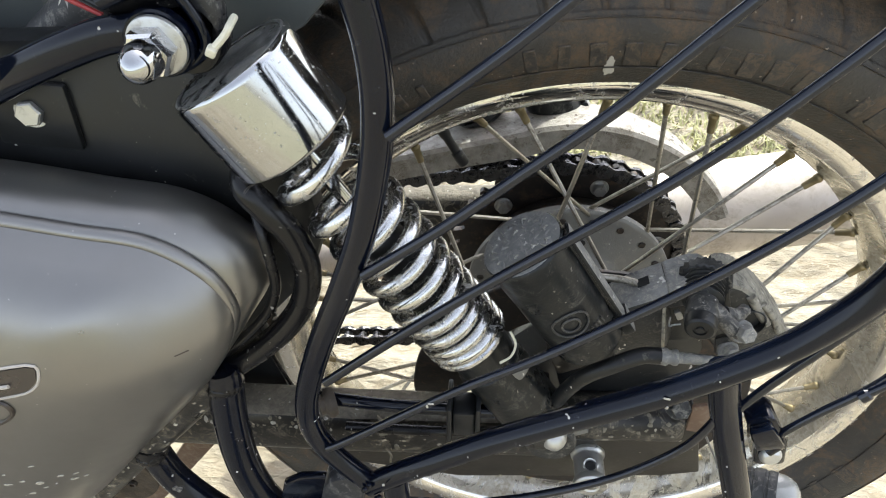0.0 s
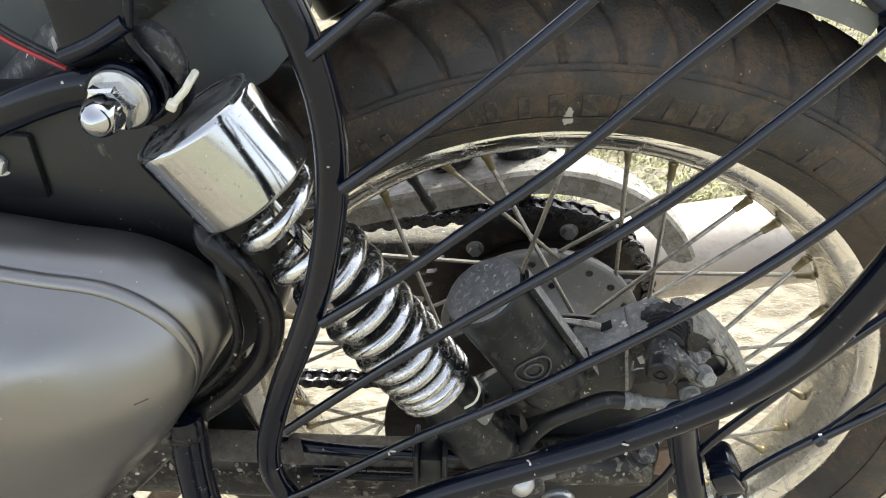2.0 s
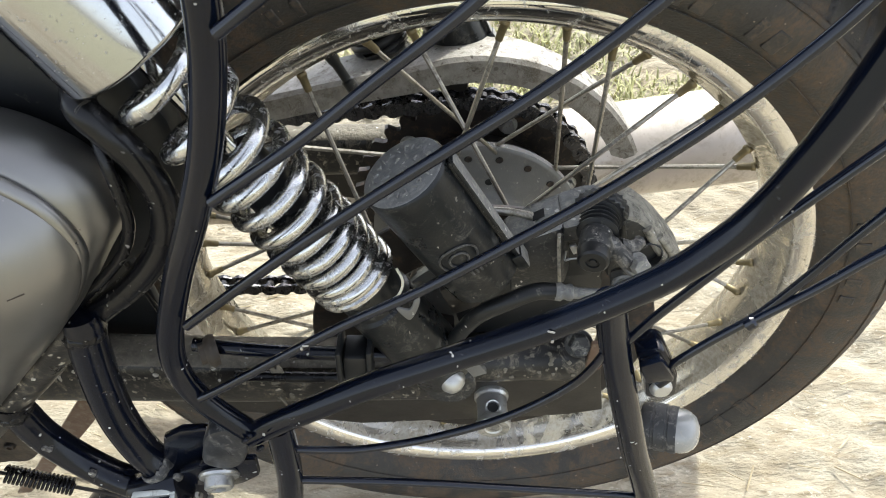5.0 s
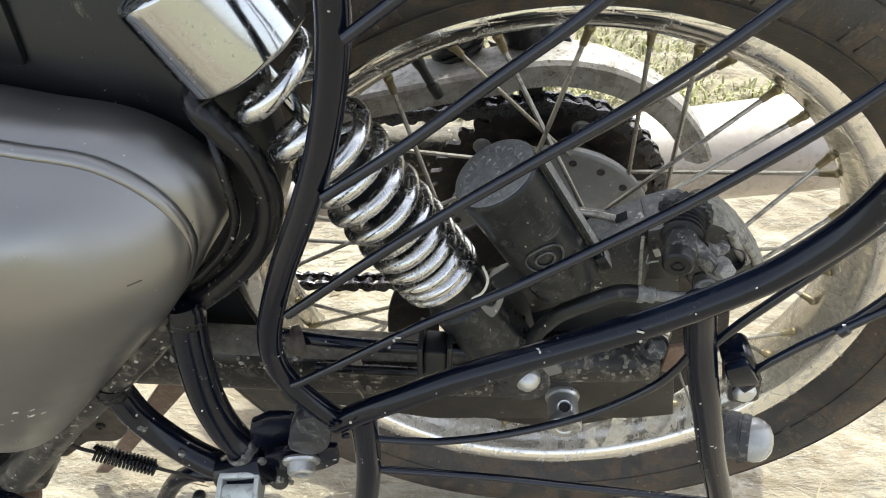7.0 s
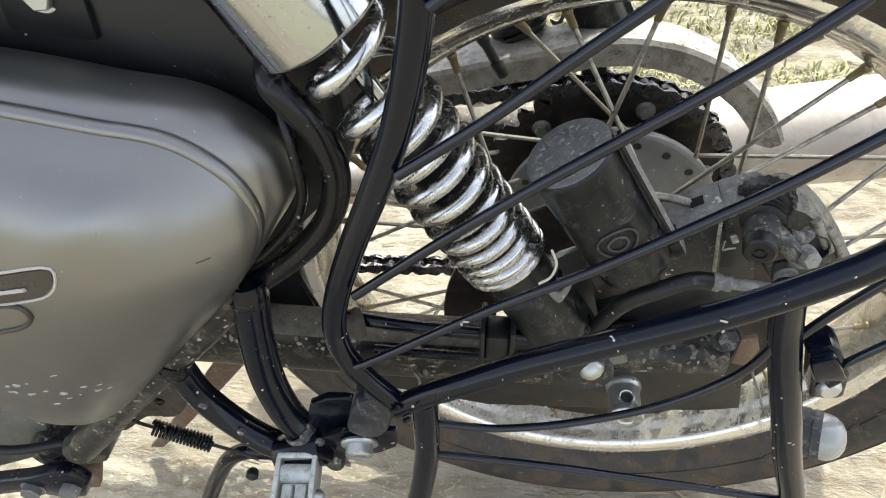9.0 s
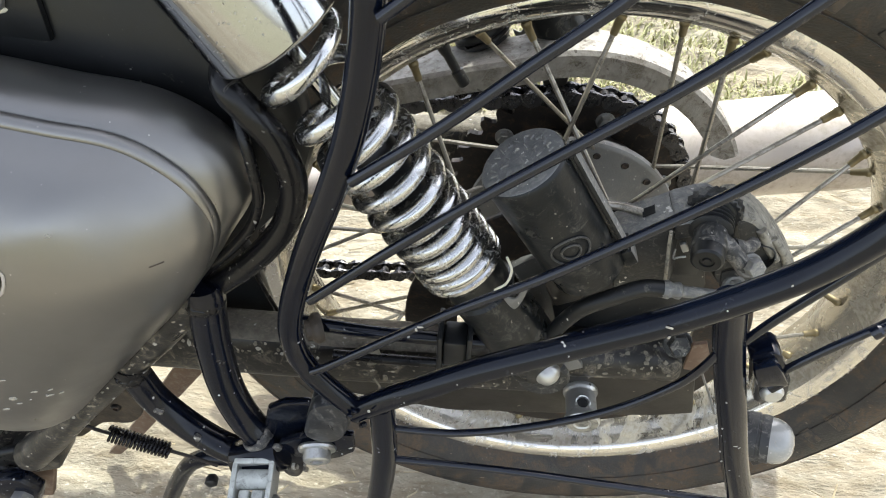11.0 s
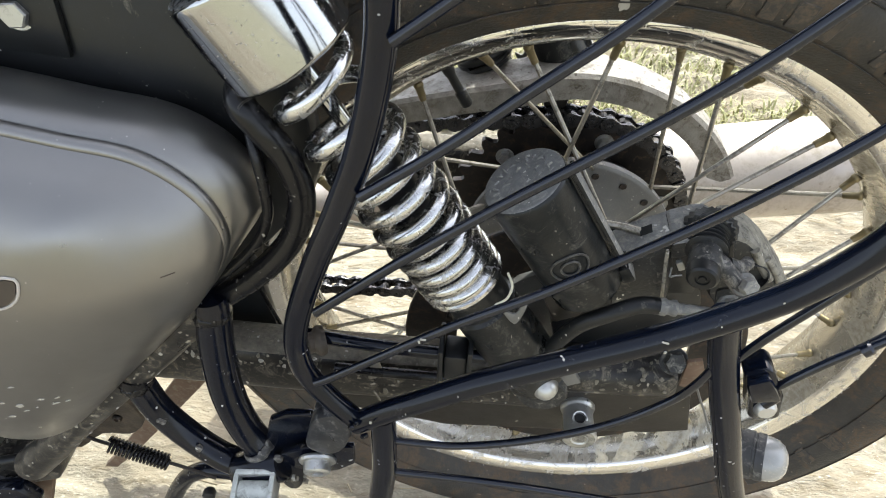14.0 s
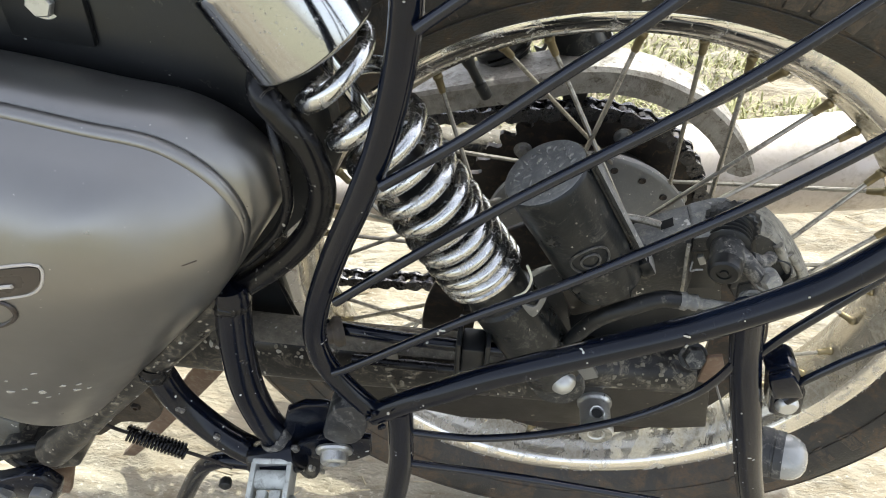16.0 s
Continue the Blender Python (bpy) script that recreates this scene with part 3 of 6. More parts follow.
for k in range(20):
    a = 2 * math.pi * (k + 0.3) / 20
    part("spoke_head", lathe([(0.0, 0.0022), (-0.0012, 0.0032), (-0.0018, 0.0026), (-0.0010, 0.0)], AXLE + Vector((0.0785 * math.cos(a), 0.0494, 0.0785 * math.sin(a))), (0, 1, 0), n=12), dark_steel, wheel)
# the shade in each hub hole is a black disc on the flange
for k in range(5):
    a = 2 * math.pi * (k + 0.12) / 5
    part("hub_hole", lathe([(0.0, 0.0030), (-0.0006, 0.0032), (-0.0008, 0.0025), (-0.0003, 0.0)], AXLE + Vector((0.057 * math.cos(a), 0.0474, 0.057 * math.sin(a))), (0, 1, 0), n=20), plastic_black, wheel)
hub = part("hub", lathe(hub_profile, AXLE, (0, 1, 0), n=96), alloy, wheel, "dull grey cast hub with wide flange")

# spokes: pairs that lean forwards and backwards from both flanges
spokes = [(120.9, "near", 42), (109.0, "far", -30), (101.3, "near", -56), (86.8, "near", 76), (76.9, "far", -38), (69.1, "near", -72), (62.5, "far", 20), (53.1, "near", 60), (45.4, "near", 46), (34.4, "near", -28), (28.7, "far", 20)]
spokes += [(20.5 - 9.2 * k, ("near", "far")[k // 2 % 2], (-1, 1)[k % 2] * (58, 30)[k // 2 % 2]) for k in range(27)]
nipple_bm = lathe([(0, 0), (0, 0.0030), (0.001, 0.0033), (0.003, 0.0033), (0.0032, 0.0027), (0.0118, 0.0024), (0.0125, 0.0020), (0.0125, 0)], (0, 0, 0), (0, 0, 1), n=10)
nipple_me = bpy.data.meshes.new("nipple")
for f in nipple_bm.faces:
    f.smooth = True
nipple_bm.to_mesh(nipple_me)
nipple_bm.free()
nipple_me.materials.append(brass)
for k, (deg, side, turned) in enumerate(spokes):
    a = radians(deg)
    r_hub, y_hub = (0.062, -0.045) if side == "near" else (0.082, 0.0545)
    y_rim = -0.006 if side == "near" else -0.002
    top = AXLE + Vector((0.2170 * math.cos(a), y_rim, 0.2170 * math.sin(a)))
    b = a + radians(turned)
    low = AXLE + Vector((r_hub * math.cos(b), y_hub, r_hub * math.sin(b)))
    off = Vector((0, -0.003 if k % 2 else 0.003, 0))
    part("spoke", tube([top, low + off, low + off * 0.2 + (low - top).normalized() * 0.003], 0.00165, n=8, curved=False), steel, wheel)
    nip = new("nipple", nipple_me)
    nip.parent = wheel
    nip.matrix_basis = Matrix.Translation(top - (low - top).normalized() * 0.001) @ (low - top).to_track_quat("Z", "X").to_matrix().to_4x4()

valve_top = AXLE + Vector((0.218 * math.cos(radians(115.5)), 0.0, 0.218 * math.sin(radians(115.5))))
valve_dir = (AXLE - valve_top).normalized()
part("valve_stem", lathe([(0, 0), (0, 0.0045), (0.006, 0.004), (0.008, 0.0032), (0.020, 0.0032), (0.021, 0.0042), (0.031, 0.0042), (0.032, 0.0035), (0.032, 0)], valve_top, valve_dir, n=14), plastic_black, wheel, "black rubber tyre valve with cap")

# brake disc
bm = lathe([(-0.064, 0.086), (-0.064, 0.124), (-0.0632, 0.125), (-0.0608, 0.125), (-0.060, 0.124), (-0.060, 0.086)], AXLE, (0, 1, 0), n=120, closed_profile=True)
for k in range(5):
    a = 2 * math.pi * k / 5 + 0.3
    d = Vector((math.cos(a), 0, math.sin(a)))
    block(0.016, 0.005, 0.075, Matrix.Translation(AXLE + d * 0.06 + Vector((0, -0.060, 0))) @ d.to_track_quat("Z", "Y").to_matrix().to_4x4(), 0.001, bm)
part("brake_disc", bm, dark_steel, bike, "dark brake disc behind the shock absorber")

# rear sprocket and chain
bm = bmesh.new()
TEETH, PITCH_R = 38, 0.103
outline = []
for k in range(TEETH * 6):
    ph = (k % 6) / 6
    r = PITCH_R + (0.0045, 0.0052, 0.003, -0.003, -0.0042, -0.002)[k % 6]
    a = 2 * math.pi * k / (TEETH * 6)
    outline.append((r * math.cos(a), 0.33 + r * math.sin(a)))
slab(outline, 0.0925, 0.0985, 0, bm)
sprocket = part("sprocket", bm, dark_steel, bike, "oily toothed rear sprocket", smooth=False)
bm = lathe([(0.058, 0.02), (0.058, 0.078), (0.064, 0.080), (0.088, 0.074), (0.0915, 0.07), (0.0915, 0.02)], AXLE, (0, 1, 0), n=72, closed_profile=True)
part("sprocket_carrier", bm, dark_steel, bike)
for k in range(6):
    a = 2 * math.pi * k / 6 + 0.2
    part("sprocket_bolt", hex_bolt(AXLE + Vector((0.084 * math.cos(a), 0.092, 0.084 * math.sin(a))), (0, -1, 0), 0.006, 0.006, 0.008), zinc, sprocket)

chain = group_part("drive_chain", bike, "oily black roller chain")


def chain_points(pitch=0.0159):
    c0, r0, c1, r1 = Vector((0, 0.0955, 0.33)), PITCH_R, Vector((-0.62, 0.0955, 0.34)), 0.05
    line = []
    for k in range(60):
        a = radians(-94 + (188) * k / 59)
        line.append(c0 + Vector((r0 * math.cos(a), 0, r0 * math.sin(a))))
    for k in range(20):
        a = radians(95 + 170 * k / 19)
        line.append(c1 + Vector((r1 * math.cos(a), 0, r1 * math.sin(a))))
    low0, low1 = line[-1], line[0]
    for k in range(1, 12):
        t = k / 12
        line.append(low0.lerp(low1, t) - Vector((0, 0, 0.035 * math.sin(math.pi * t))))
    line.append(line[0])
    out, left = [line[0]], pitch
    for p, q in zip(line, line[1:]):
        seg = (q - p).length
        pos = 0.0
        while seg - pos >= left:
            pos += left
            out.append(p.lerp(q, pos / seg))
            left = pitch
        left -= seg - pos
    return out


def link_mesh(name, inner):
    bm = bmesh.new()
    h, w, o = 0.0138, 0.0159, 0.0052 if inner else 0.0072
    shape = []
    for k in range(9):
        a = radians(90 + 180 * k / 8)
        shape.append((-w / 2 + h / 2 * math.cos(a), h / 2 * math.sin(a)))
    shape.append((0, -h * 0.33))
    for k in range(9):
        a = radians(-90 + 180 * k / 8)
        shape.append((w / 2 + h / 2 * math.cos(a), h / 2 * math.sin(a)))
    shape.append((0, h * 0.33))
    for s in (-1, 1):
        slab(shape, s * o - 0.0009, s * o + 0.0009, 0, bm)
    for s in (-1, 1):
        lathe([(-o - 0.002, 0), (-o - 0.002, 0.0028), (o + 0.002, 0.0028), (o + 0.002, 0)] if not inner else [(-o, 0), (-o, 0.0046), (o, 0.0046), (o, 0)], (s * w / 2, 0, 0), (0, 1, 0), n=10, bm=bm)
    me = bpy.data.meshes.new(name)
    bm.to_mesh(me)
    bm.free()
    me.materials.append(link_steel)
    return me


inner_link, outer_link = link_mesh("inner_link", True), link_mesh("outer_link", False)
pts = chain_points()
for k, (p, q) in enumerate(zip(pts, pts[1:])):
    if min(p.x, q.x) < -0.42:
        continue
    ob = new("link", inner_link if k % 2 else outer_link)
    ob.parent = chain
    d = q - p
    ob.matrix_basis = Matrix.Translation((p + q) / 2) @ Matrix.Rotation(-math.atan2(d.z, d.x), 4, "Y")

# chain guard: a sheet with a turned-down skirt that curls round the sprocket
line = [Vector((-0.27, 0.1, 0.422)), Vector((-0.235, 0.1, 0.430)), Vector((-0.20, 0.1, 0.439)), Vector((-0.116, 0.1, 0.457))]
line += [AXLE + Vector((0.147 * math.cos(radians(a)), 0.1, 0.147 * math.sin(radians(a)))) for a in (108, 98, 86, 72, 58, 46, 36, 28, 22)]
line = spline(line, 5)
bm = bmesh.new()
rows = []
for i, q in enumerate(line):
    d = (line[min(i + 1, len(line) - 1)] - line[max(i - 1, 0)]).normalized()
    nrm = Vector((d.z, 0, -d.x))          # inwards
    k = min(1.0, (len(line) - 1 - i) / 6 + 0.55)
    y0, y1 = -0.0185, -0.002 + 0.024 * min(1.0, (len(line) - 1 - i) / 34 + 0.02)
    prof = [(y1, 0.006), (y1, 0.0), (y0 + 0.003, 0.0), (y0, 0.003), (y0, 0.021 * k), (y0 + 0.0018, 0.021 * k), (y0 + 0.0018, 0.0035), (y0 + 0.004, 0.0018), (y1 - 0.0018, 0.0018), (y1 - 0.0018, 0.006)]
    rows.append([bm.verts.new(q + Vector((0, a, 0)) + nrm * b) for a, b in prof])
for r0, r1 in zip(rows, rows[1:]):
    for j in range(len(r0)):
        l = (j + 1) % len(r0)
        bm.faces.new((r0[j], r0[l], r1[l], r1[j]))
bm.faces.new(rows[0])
bm.faces.new(rows[-1][::-1])
bmesh.ops.recalc_face_normals(bm, faces=bm.faces)
part("chain_guard", bm, guard_metal, bike, "dusty grey steel chain guard curling round the sprocket")

# silencer on the far side
s0, s1 = Vector((-0.34, 0.205, 0.232)), Vector((0.345, 0.205, 0.3250))
L_s = (s1 - s0).length
part("silencer", lathe([(0, 0), (0, 0.020), (0.10, 0.030), (0.16, 0.043), (0.20, 0.049), (L_s - 0.05, 0.050), (L_s - 0.012, 0.046), (L_s, 0.040), (L_s, 0.030), (L_s - 0.05, 0.029), (L_s - 0.05, 0)], s0, s1 - s0, n=64), silencer_chrome, bike, "long silencer with a film of tan dust")


# swingarm
def swingarm(y, label):
    s = -1 if y < 0 else 1
    ob = part("swingarm", sweep([Vector((-0.50, y, 0.372)), Vector((-0.30, y, 0.362)), Vector((-0.16, y, 0.354)), Vector((-0.03, y, 0.351))],
                                [(0.026 * math.copysign(abs(math.cos(t)) ** 0.6, math.cos(t)), 0.017 * math.copysign(abs(math.sin(t)) ** 0.6, math.sin(t))) for t in [2 * math.pi * k / 24 for k in range(24)]],
                                up=(0, 1, 0), taper=lambda t: 1.0 - 0.12 * t), swing_black, bike, label)
    coat_facing(ob, arm_mud, 0.50)
    part("axle_tube", lathe([(0, 0), (0, 0.0155), (0.002, 0.0165), (0.092, 0.0165), (0.095, 0.0145), (0.095, 0.011), (0.091, 0.0105), (0.091, 0)], (-0.033, y, 0.3640), (1, 0, 0), n=32), swing_black, ob)
    part("axle_plate", slab([(-0.20, 0.335), (-0.02, 0.355), (0.070, 0.362), (0.076, 0.352), (0.084, 0.303), (0.058, 0.297), (0.026, 0.295), (-0.09, 0.290), (-0.19, 0.312)], y - 0.004, y + 0.004, 0.0012), plate_brown, ob)
    return ob


swing = swingarm(-0.108, "black swingarm splashed with dried mud")
swingarm(0.142, "muddy far swingarm arm")

# axle end: a spool with a cross hole
ax, hole = Vector((0.0038, -0.113, 0.3240)), Vector((0.0, -0.30, 0.95)).normalized()
prof = [(-0.004, 0.0), (-0.004, 0.0114), (-0.003, 0.0120), (0.0006, 0.0120), (0.0016, 0.0116), (0.0026, 0.0108)]
prof += [(0.0026 + 0.0009 * k, 0.0104) for k in range(1, 19)] + [(0.0195, 0.0110), (0.0210, 0.0119), (0.0240, 0.0117), (0.0252, 0.0106), (0.0254, 0.0060), (0.0246, 0.0050), (0.0246, 0.0)]
bm = lathe(prof, ax, (0, -1, 0), n=72)
mid = ax + Vector((0, -0.0112, 0))
gone = [f for f in bm.faces if (lambda d: d.dot(hole) > 0.004 and (d - hole * d.dot(hole)).length < 0.0040)(f.calc_center_median() - mid)]
bmesh.ops.delete(bm, geom=gone, context="FACES")
boss = part("axle_boss", bm, bright_zinc, bike, "dull silver axle end with a cross hole")
coat_facing(boss, caked_dust, 0.8, (0, -1, 0))
part("hole_rim", lathe([(0.0086, 0.0058), (0.0104, 0.0054), (0.0108, 0.0046), (0.0103, 0.0039), (0.0040, 0.0037), (0.0040, 0.0030)], mid, hole, n=28), bright_zinc, boss)
# black floor paints the darkness of the cross hole
part("hole_lining", lathe([(0.0070, 0.0038), (0.0068, 0.0)], mid, hole, n=24), plastic_black, boss)
part("mount_nut", lathe([(0, 0), (0, 0.0080), (0.004, 0.0084), (0.007, 0.0080), (0.010, 0.0062), (0.0122, 0.0034), (0.0128, 0)], (-0.0235, -0.134, 0.3825), (0.05, -1, -0.1), n=28), bright_zinc, bike, "pale domed nut of the lower shock mount")
bm = hex_bolt((0.055, -0.122, 0.394), (0, -0.8, 0.6), 0.0070, 0.007, 0.0088)
part("adjuster_bolt", bm, caliper_black, bike)
part("rusty_tab", slab([(0.060, 0.378), (0.069, 0.376), (0.073, 0.392), (0.069, 0.404), (0.061, 0.402)], -0.129, -0.126, 0.0006), rust, bike, "rust-brown tab with a hole")

part("retaining_wire", tube([(0.0670, -0.1220, 0.3890), (0.0710, -0.1220, 0.3780), (0.0770, -0.1220, 0.3610), (0.0860, -0.1220, 0.3390), (0.0930, -0.1220, 0.3200)], 0.0008, n=6), alloy, bike, "thin bent wire hanging from the tab")

# rod and clip along the swingarm
part("brake_rod", tube([(-0.172, -0.135, 0.417), (-0.125, -0.138, 0.413), (-0.060, -0.136, 0.405)], 0.0042), hanger_black, bike)
part("rod_end", lathe([(0, 0), (0, 0.0090), (0.003, 0.0098), (0.005, 0.0090), (0.007, 0.0065), (0.010, 0.0065), (0.010, 0)], (-0.1585, -0.137, 0.4150), (-1, -0.5, 0.1), n=24), rust_dark, bike, "rusty round rod end")
bm = block(0.014, 0.018, 0.022, pose(-0.078, -0.140, 0.408, 0, 4, 0), 0.002)
for dx in (-0.0085, 0.0085):
    block(0.003, 0.024, 0.034, pose(-0.078 + dx, -0.141, 0.411, 0, 4, 0), 0.001, bm)
part("cable_clip", bm, plastic_black, bike, "black plastic clip on the swingarm")
part("cable", tube([(-0.16, -0.127, 0.374), (-0.10, -0.128, 0.372), (-0.02, -0.127, 0.371)], 0.0036), frame_black, bike)
part("mud_flake", slab(smooth_outline([(-0.139, 0.364), (-0.131, 0.367), (-0.1285, 0.376), (-0.1310, 0.386), (-0.1330, 0.380), (-0.1375, 0.387), (-0.1365, 0.375)], 3), -0.1275, -0.1266, 0.0003), dry_mud, bike, "grey flake of dried mud on the swingarm")
part("mud_trickle", tube([(-0.137, -0.1275, 0.350), (-0.134, -0.127, 0.340), (-0.136, -0.126, 0.330), (-0.1335, -0.124, 0.322)], 0.0009, n=6), dry_mud, bike)

# ---- shock absorber ----
A0 = Vector((-0.1610, -0.1380, 0.6390))
AX = Vector((0.4506, 0.0490, -0.8914)).normalized()
ACROSS = Vector((0, 1, 0)) - AX * AX.y
ACROSS.normalize()
shock = group_part("shock_absorber", bike, "chromed shock absorber with coil spring and remote canister")


def along(s, dx=0.0, dy=0.0):
    return A0 + AX * s + Vector((0, dy, 0)) + AX.cross(Vector((0, 1, 0))) * dx


cover_can = part("chrome_cover", lathe([(0.0006, 0), (0.0006, 0.0240), (0.0005, 0.0254), (0.0, 0.0260), (-0.0004, 0.0268), (-0.0001, 0.0278), (0.0008, 0.0286), (0.0020, 0.02895), (0.0028, 0.0290), (0.0034, 0.02902), (0.0160, 0.0292), (0.0290, 0.0295), (0.0388, 0.0297), (0.0392, 0.02968), (0.0400, 0.0293), (0.0408, 0.0285), (0.0410, 0.0277), (0.0400, 0.0267), (0.022, 0.0262), (0.022, 0)], A0, AX, n=96), chrome_clean, shock, "bright chrome spring cover")
coat_facing(cover_can, chrome_top, 0.80, -AX)
part("damper_rod", tube([along(0.02), along(0.16)], 0.0042, n=20, curved=False), chrome_clean, shock)
part("bump_stop", lathe([(0.098, 0), (0.098, 0.0080), (0.100, 0.0100), (0.116, 0.0122), (0.128, 0.0128), (0.132, 0.012), (0.132, 0)], A0, AX, n=28), plastic_black, shock, "black rubber bump stop")
part("damper_body", lathe([(0.130, 0), (0.130, 0.0120), (0.216, 0.0120), (0.216, 0)], A0, AX, n=32), canister_black, shock)
S0, S1, R_COIL, WIRE = 0.0330, 0.1922, 0.0200, 0.0042
line, s, th = [], S0 + WIRE, radians(150)
u1 = AX.cross(Vector((0, 1, 0))).normalized()
u2 = AX.cross(u1)
while s < S1 - WIRE:
    t = (s - S0) / (S1 - S0)
    pitch = 0.0222 if t < 0.28 else 0.0222 + (0.0136 - 0.0222) * min(1, (t - 0.28) / 0.14)
    if t > 0.66:
        pitch = 0.0136 - 0.0036 * min(1, (t - 0.66) / 0.16)
    line.append(A0 + AX * s + (u1 * math.cos(th) + u2 * math.sin(th)) * R_COIL)
    th += radians(9)
    s += pitch * 9 / 360
for k in range(30):
    line.append(A0 + AX * s + (u1 * math.cos(th) + u2 * math.sin(th)) * R_COIL)
    th += radians(9)
part("coil_spring", sweep(line, disc(WIRE, 14)), spring_chrome, shock, "chrome coil spring, wide turns above tight ones")
part("spring_seat", lathe([(0.1907, 0.012), (0.1907, 0.0226), (0.1922, 0.0238), (0.1942, 0.0238), (0.1957, 0.022), (0.1957, 0.012)], A0, AX, n=48, closed_profile=True), spring_chrome, shock)
part("lower_body", lathe([(0.1932, 0), (0.1932, 0.02), (0.1992, 0.02), (0.2002, 0.0182), (0.2152, 0.0182), (0.2172, 0.02), (0.2542, 0.0206), (0.2922, 0.02), (0.2992, 0.017), (0.3012, 0.011), (0.3012, 0)], A0, AX, n=44), canister_black, shock, "dusty black lower damper body")
part("mount_eye", lathe([(-0.013, 0), (-0.013, 0.0150), (-0.011, 0.0165), (0.015, 0.0165), (0.017, 0.015), (0.017, 0)], along(0.303), (0, 1, 0), n=32), caliper_black, shock)
part("retaining_clip", tube([(-0.0490, -0.1440, 0.4860), (-0.0465, -0.1455, 0.4780), (-0.0490, -0.1470, 0.4700), (-0.0550, -0.1480, 0.4655)], 0.0007, n=8), tie_white, shock, "thin pale retaining strip")
part("clip_tongue", slab(smooth_outline([(-0.0510, 0.4620), (-0.0450, 0.4520), (-0.0410, 0.4570), (-0.0380, 0.4680), (-0.0405, 0.4690), (-0.0440, 0.4600)], 4), -0.1490, -0.1475, 0.0004), alloy, shock)

# remote canister
K0 = Vector((-0.0435, -0.1300, 0.5355))
KX = Vector((0.0440, 0.0100, -0.0870)).normalized()
canister = part("canister", lathe([(0.0, 0), (0.0, 0.0198), (0.0004, 0.0209), (0.0014, 0.0216), (0.0030, 0.0218), (0.013, 0.0216), (0.058, 0.0214), (0.078, 0.0214), (0.0845, 0.0210), (0.0865, 0.0190), (0.087, 0)], K0, KX, n=56), canister_black, shock, "dusty black gas canister with embossed cap")
coat_facing(canister, canister_cap, 0.60, -KX)
side = KX.cross(Vector((0, 1, 0))).normalized()      # towards the rear and up
over = KX.cross(side)
frame3 = Matrix((side, over, KX)).transposed().to_4x4()
bm = block(0.0026, 0.010, 0.086, Matrix.Translation(K0 + KX * 0.045 + side * 0.0238 + over * 0.001) @ frame3, 0.0009)
block(0.008, 0.008, 0.082, Matrix.Translation(K0 + KX * 0.045 + side * 0.019) @ frame3, 0.001, bm)
block(0.0070, 0.014, 0.012, Matrix.Translation(K0 + KX * 0.083 + side * 0.0230) @ frame3, 0.0015, bm)
rib = part("canister_rib", bm, canister_black, canister, "dusty raised rib along the canister")
coat_facing(rib, settled_dust, 0.55, side)
part("canister_bridge", prism([K0 + KX * 0.078 + side * a + over * 0.010 for a in (-0.024, 0.012)] + [K0 + KX * 0.108 + side * a + over * 0.006 for a in (-0.012, -0.030)], -over * 0.026, 0.003), plate_brown, shock, "dark bracket between the canister and the damper")
bm = bmesh.new()
for ring_r, count in ((0.0146, 22), (0.0088, 10)):
    for k in range(count):
        a = 2 * math.pi * k / count
        rad = side * math.cos(a) + over * math.sin(a)
        tan = -side * math.sin(a) + over * math.cos(a)
        mtx = Matrix.Translation(K0 + rad * ring_r - KX * 0.0003) @ Matrix((rad, tan, KX)).transposed().to_4x4()
        block(0.0028 + 0.0008 * (k % 3), 0.0007, 0.0012, mtx @ pose(0, 0, 0, 0, 0, 25 * (k % 4 - 1.5)), 0.0002, bm, 1)
        if k % 2:
            block(0.0008, 0.0024, 0.0012, mtx @ pose(0.0011 * (k % 3 - 1), 0.0008, 0), 0.0002, bm, 1)
part("cap_marking", bm, settled_dust, canister)
bm = bmesh.new()


def on_canister(s, ang, lift=0.0):
    return K0 + KX * s + (side * math.sin(ang) + over * math.cos(ang)) * (0.0219 + lift)


for rx, rs in ((0.46, 0.0085), (0.22, 0.0046)):
    loop = [on_canister(0.047 + rs * math.sin(t), 0.18 + rx * math.cos(t), 0.0001) for t in [2 * math.pi * k / 30 for k in range(30)]]
    sweep(loop, disc(0.00062, 6), closed=True, bm=bm)
for k in range(7):
    sweep([on_canister(0.0570, 0.22 + 0.11 * k), on_canister(0.0615, 0.24 + 0.11 * k)], disc(0.0007, 5), bm=bm)
part("body_marking", bm, canister_mark, canister)

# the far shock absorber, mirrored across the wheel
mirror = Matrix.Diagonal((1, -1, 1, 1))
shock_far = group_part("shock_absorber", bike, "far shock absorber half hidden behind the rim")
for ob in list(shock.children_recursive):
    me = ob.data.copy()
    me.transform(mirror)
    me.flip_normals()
    if me.materials[0] in (chrome_clean, spring_chrome):      # black plastic takes the place of chrome here
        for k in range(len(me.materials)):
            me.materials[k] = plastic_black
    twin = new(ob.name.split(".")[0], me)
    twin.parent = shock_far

# ---- brake caliper ----
caliper = group_part("brake_caliper", bike, "dusty black brake caliper on its bracket")
part("bracket", slab([(-0.020, 0.395), (-0.010, 0.440), (0.010, 0.470), (0.040, 0.478), (0.060, 0.466), (0.070, 0.420), (0.060, 0.380), (0.040, 0.350), (-0.010, 0.345)], -0.098, -0.088, 0.002), plastic_black, caliper)
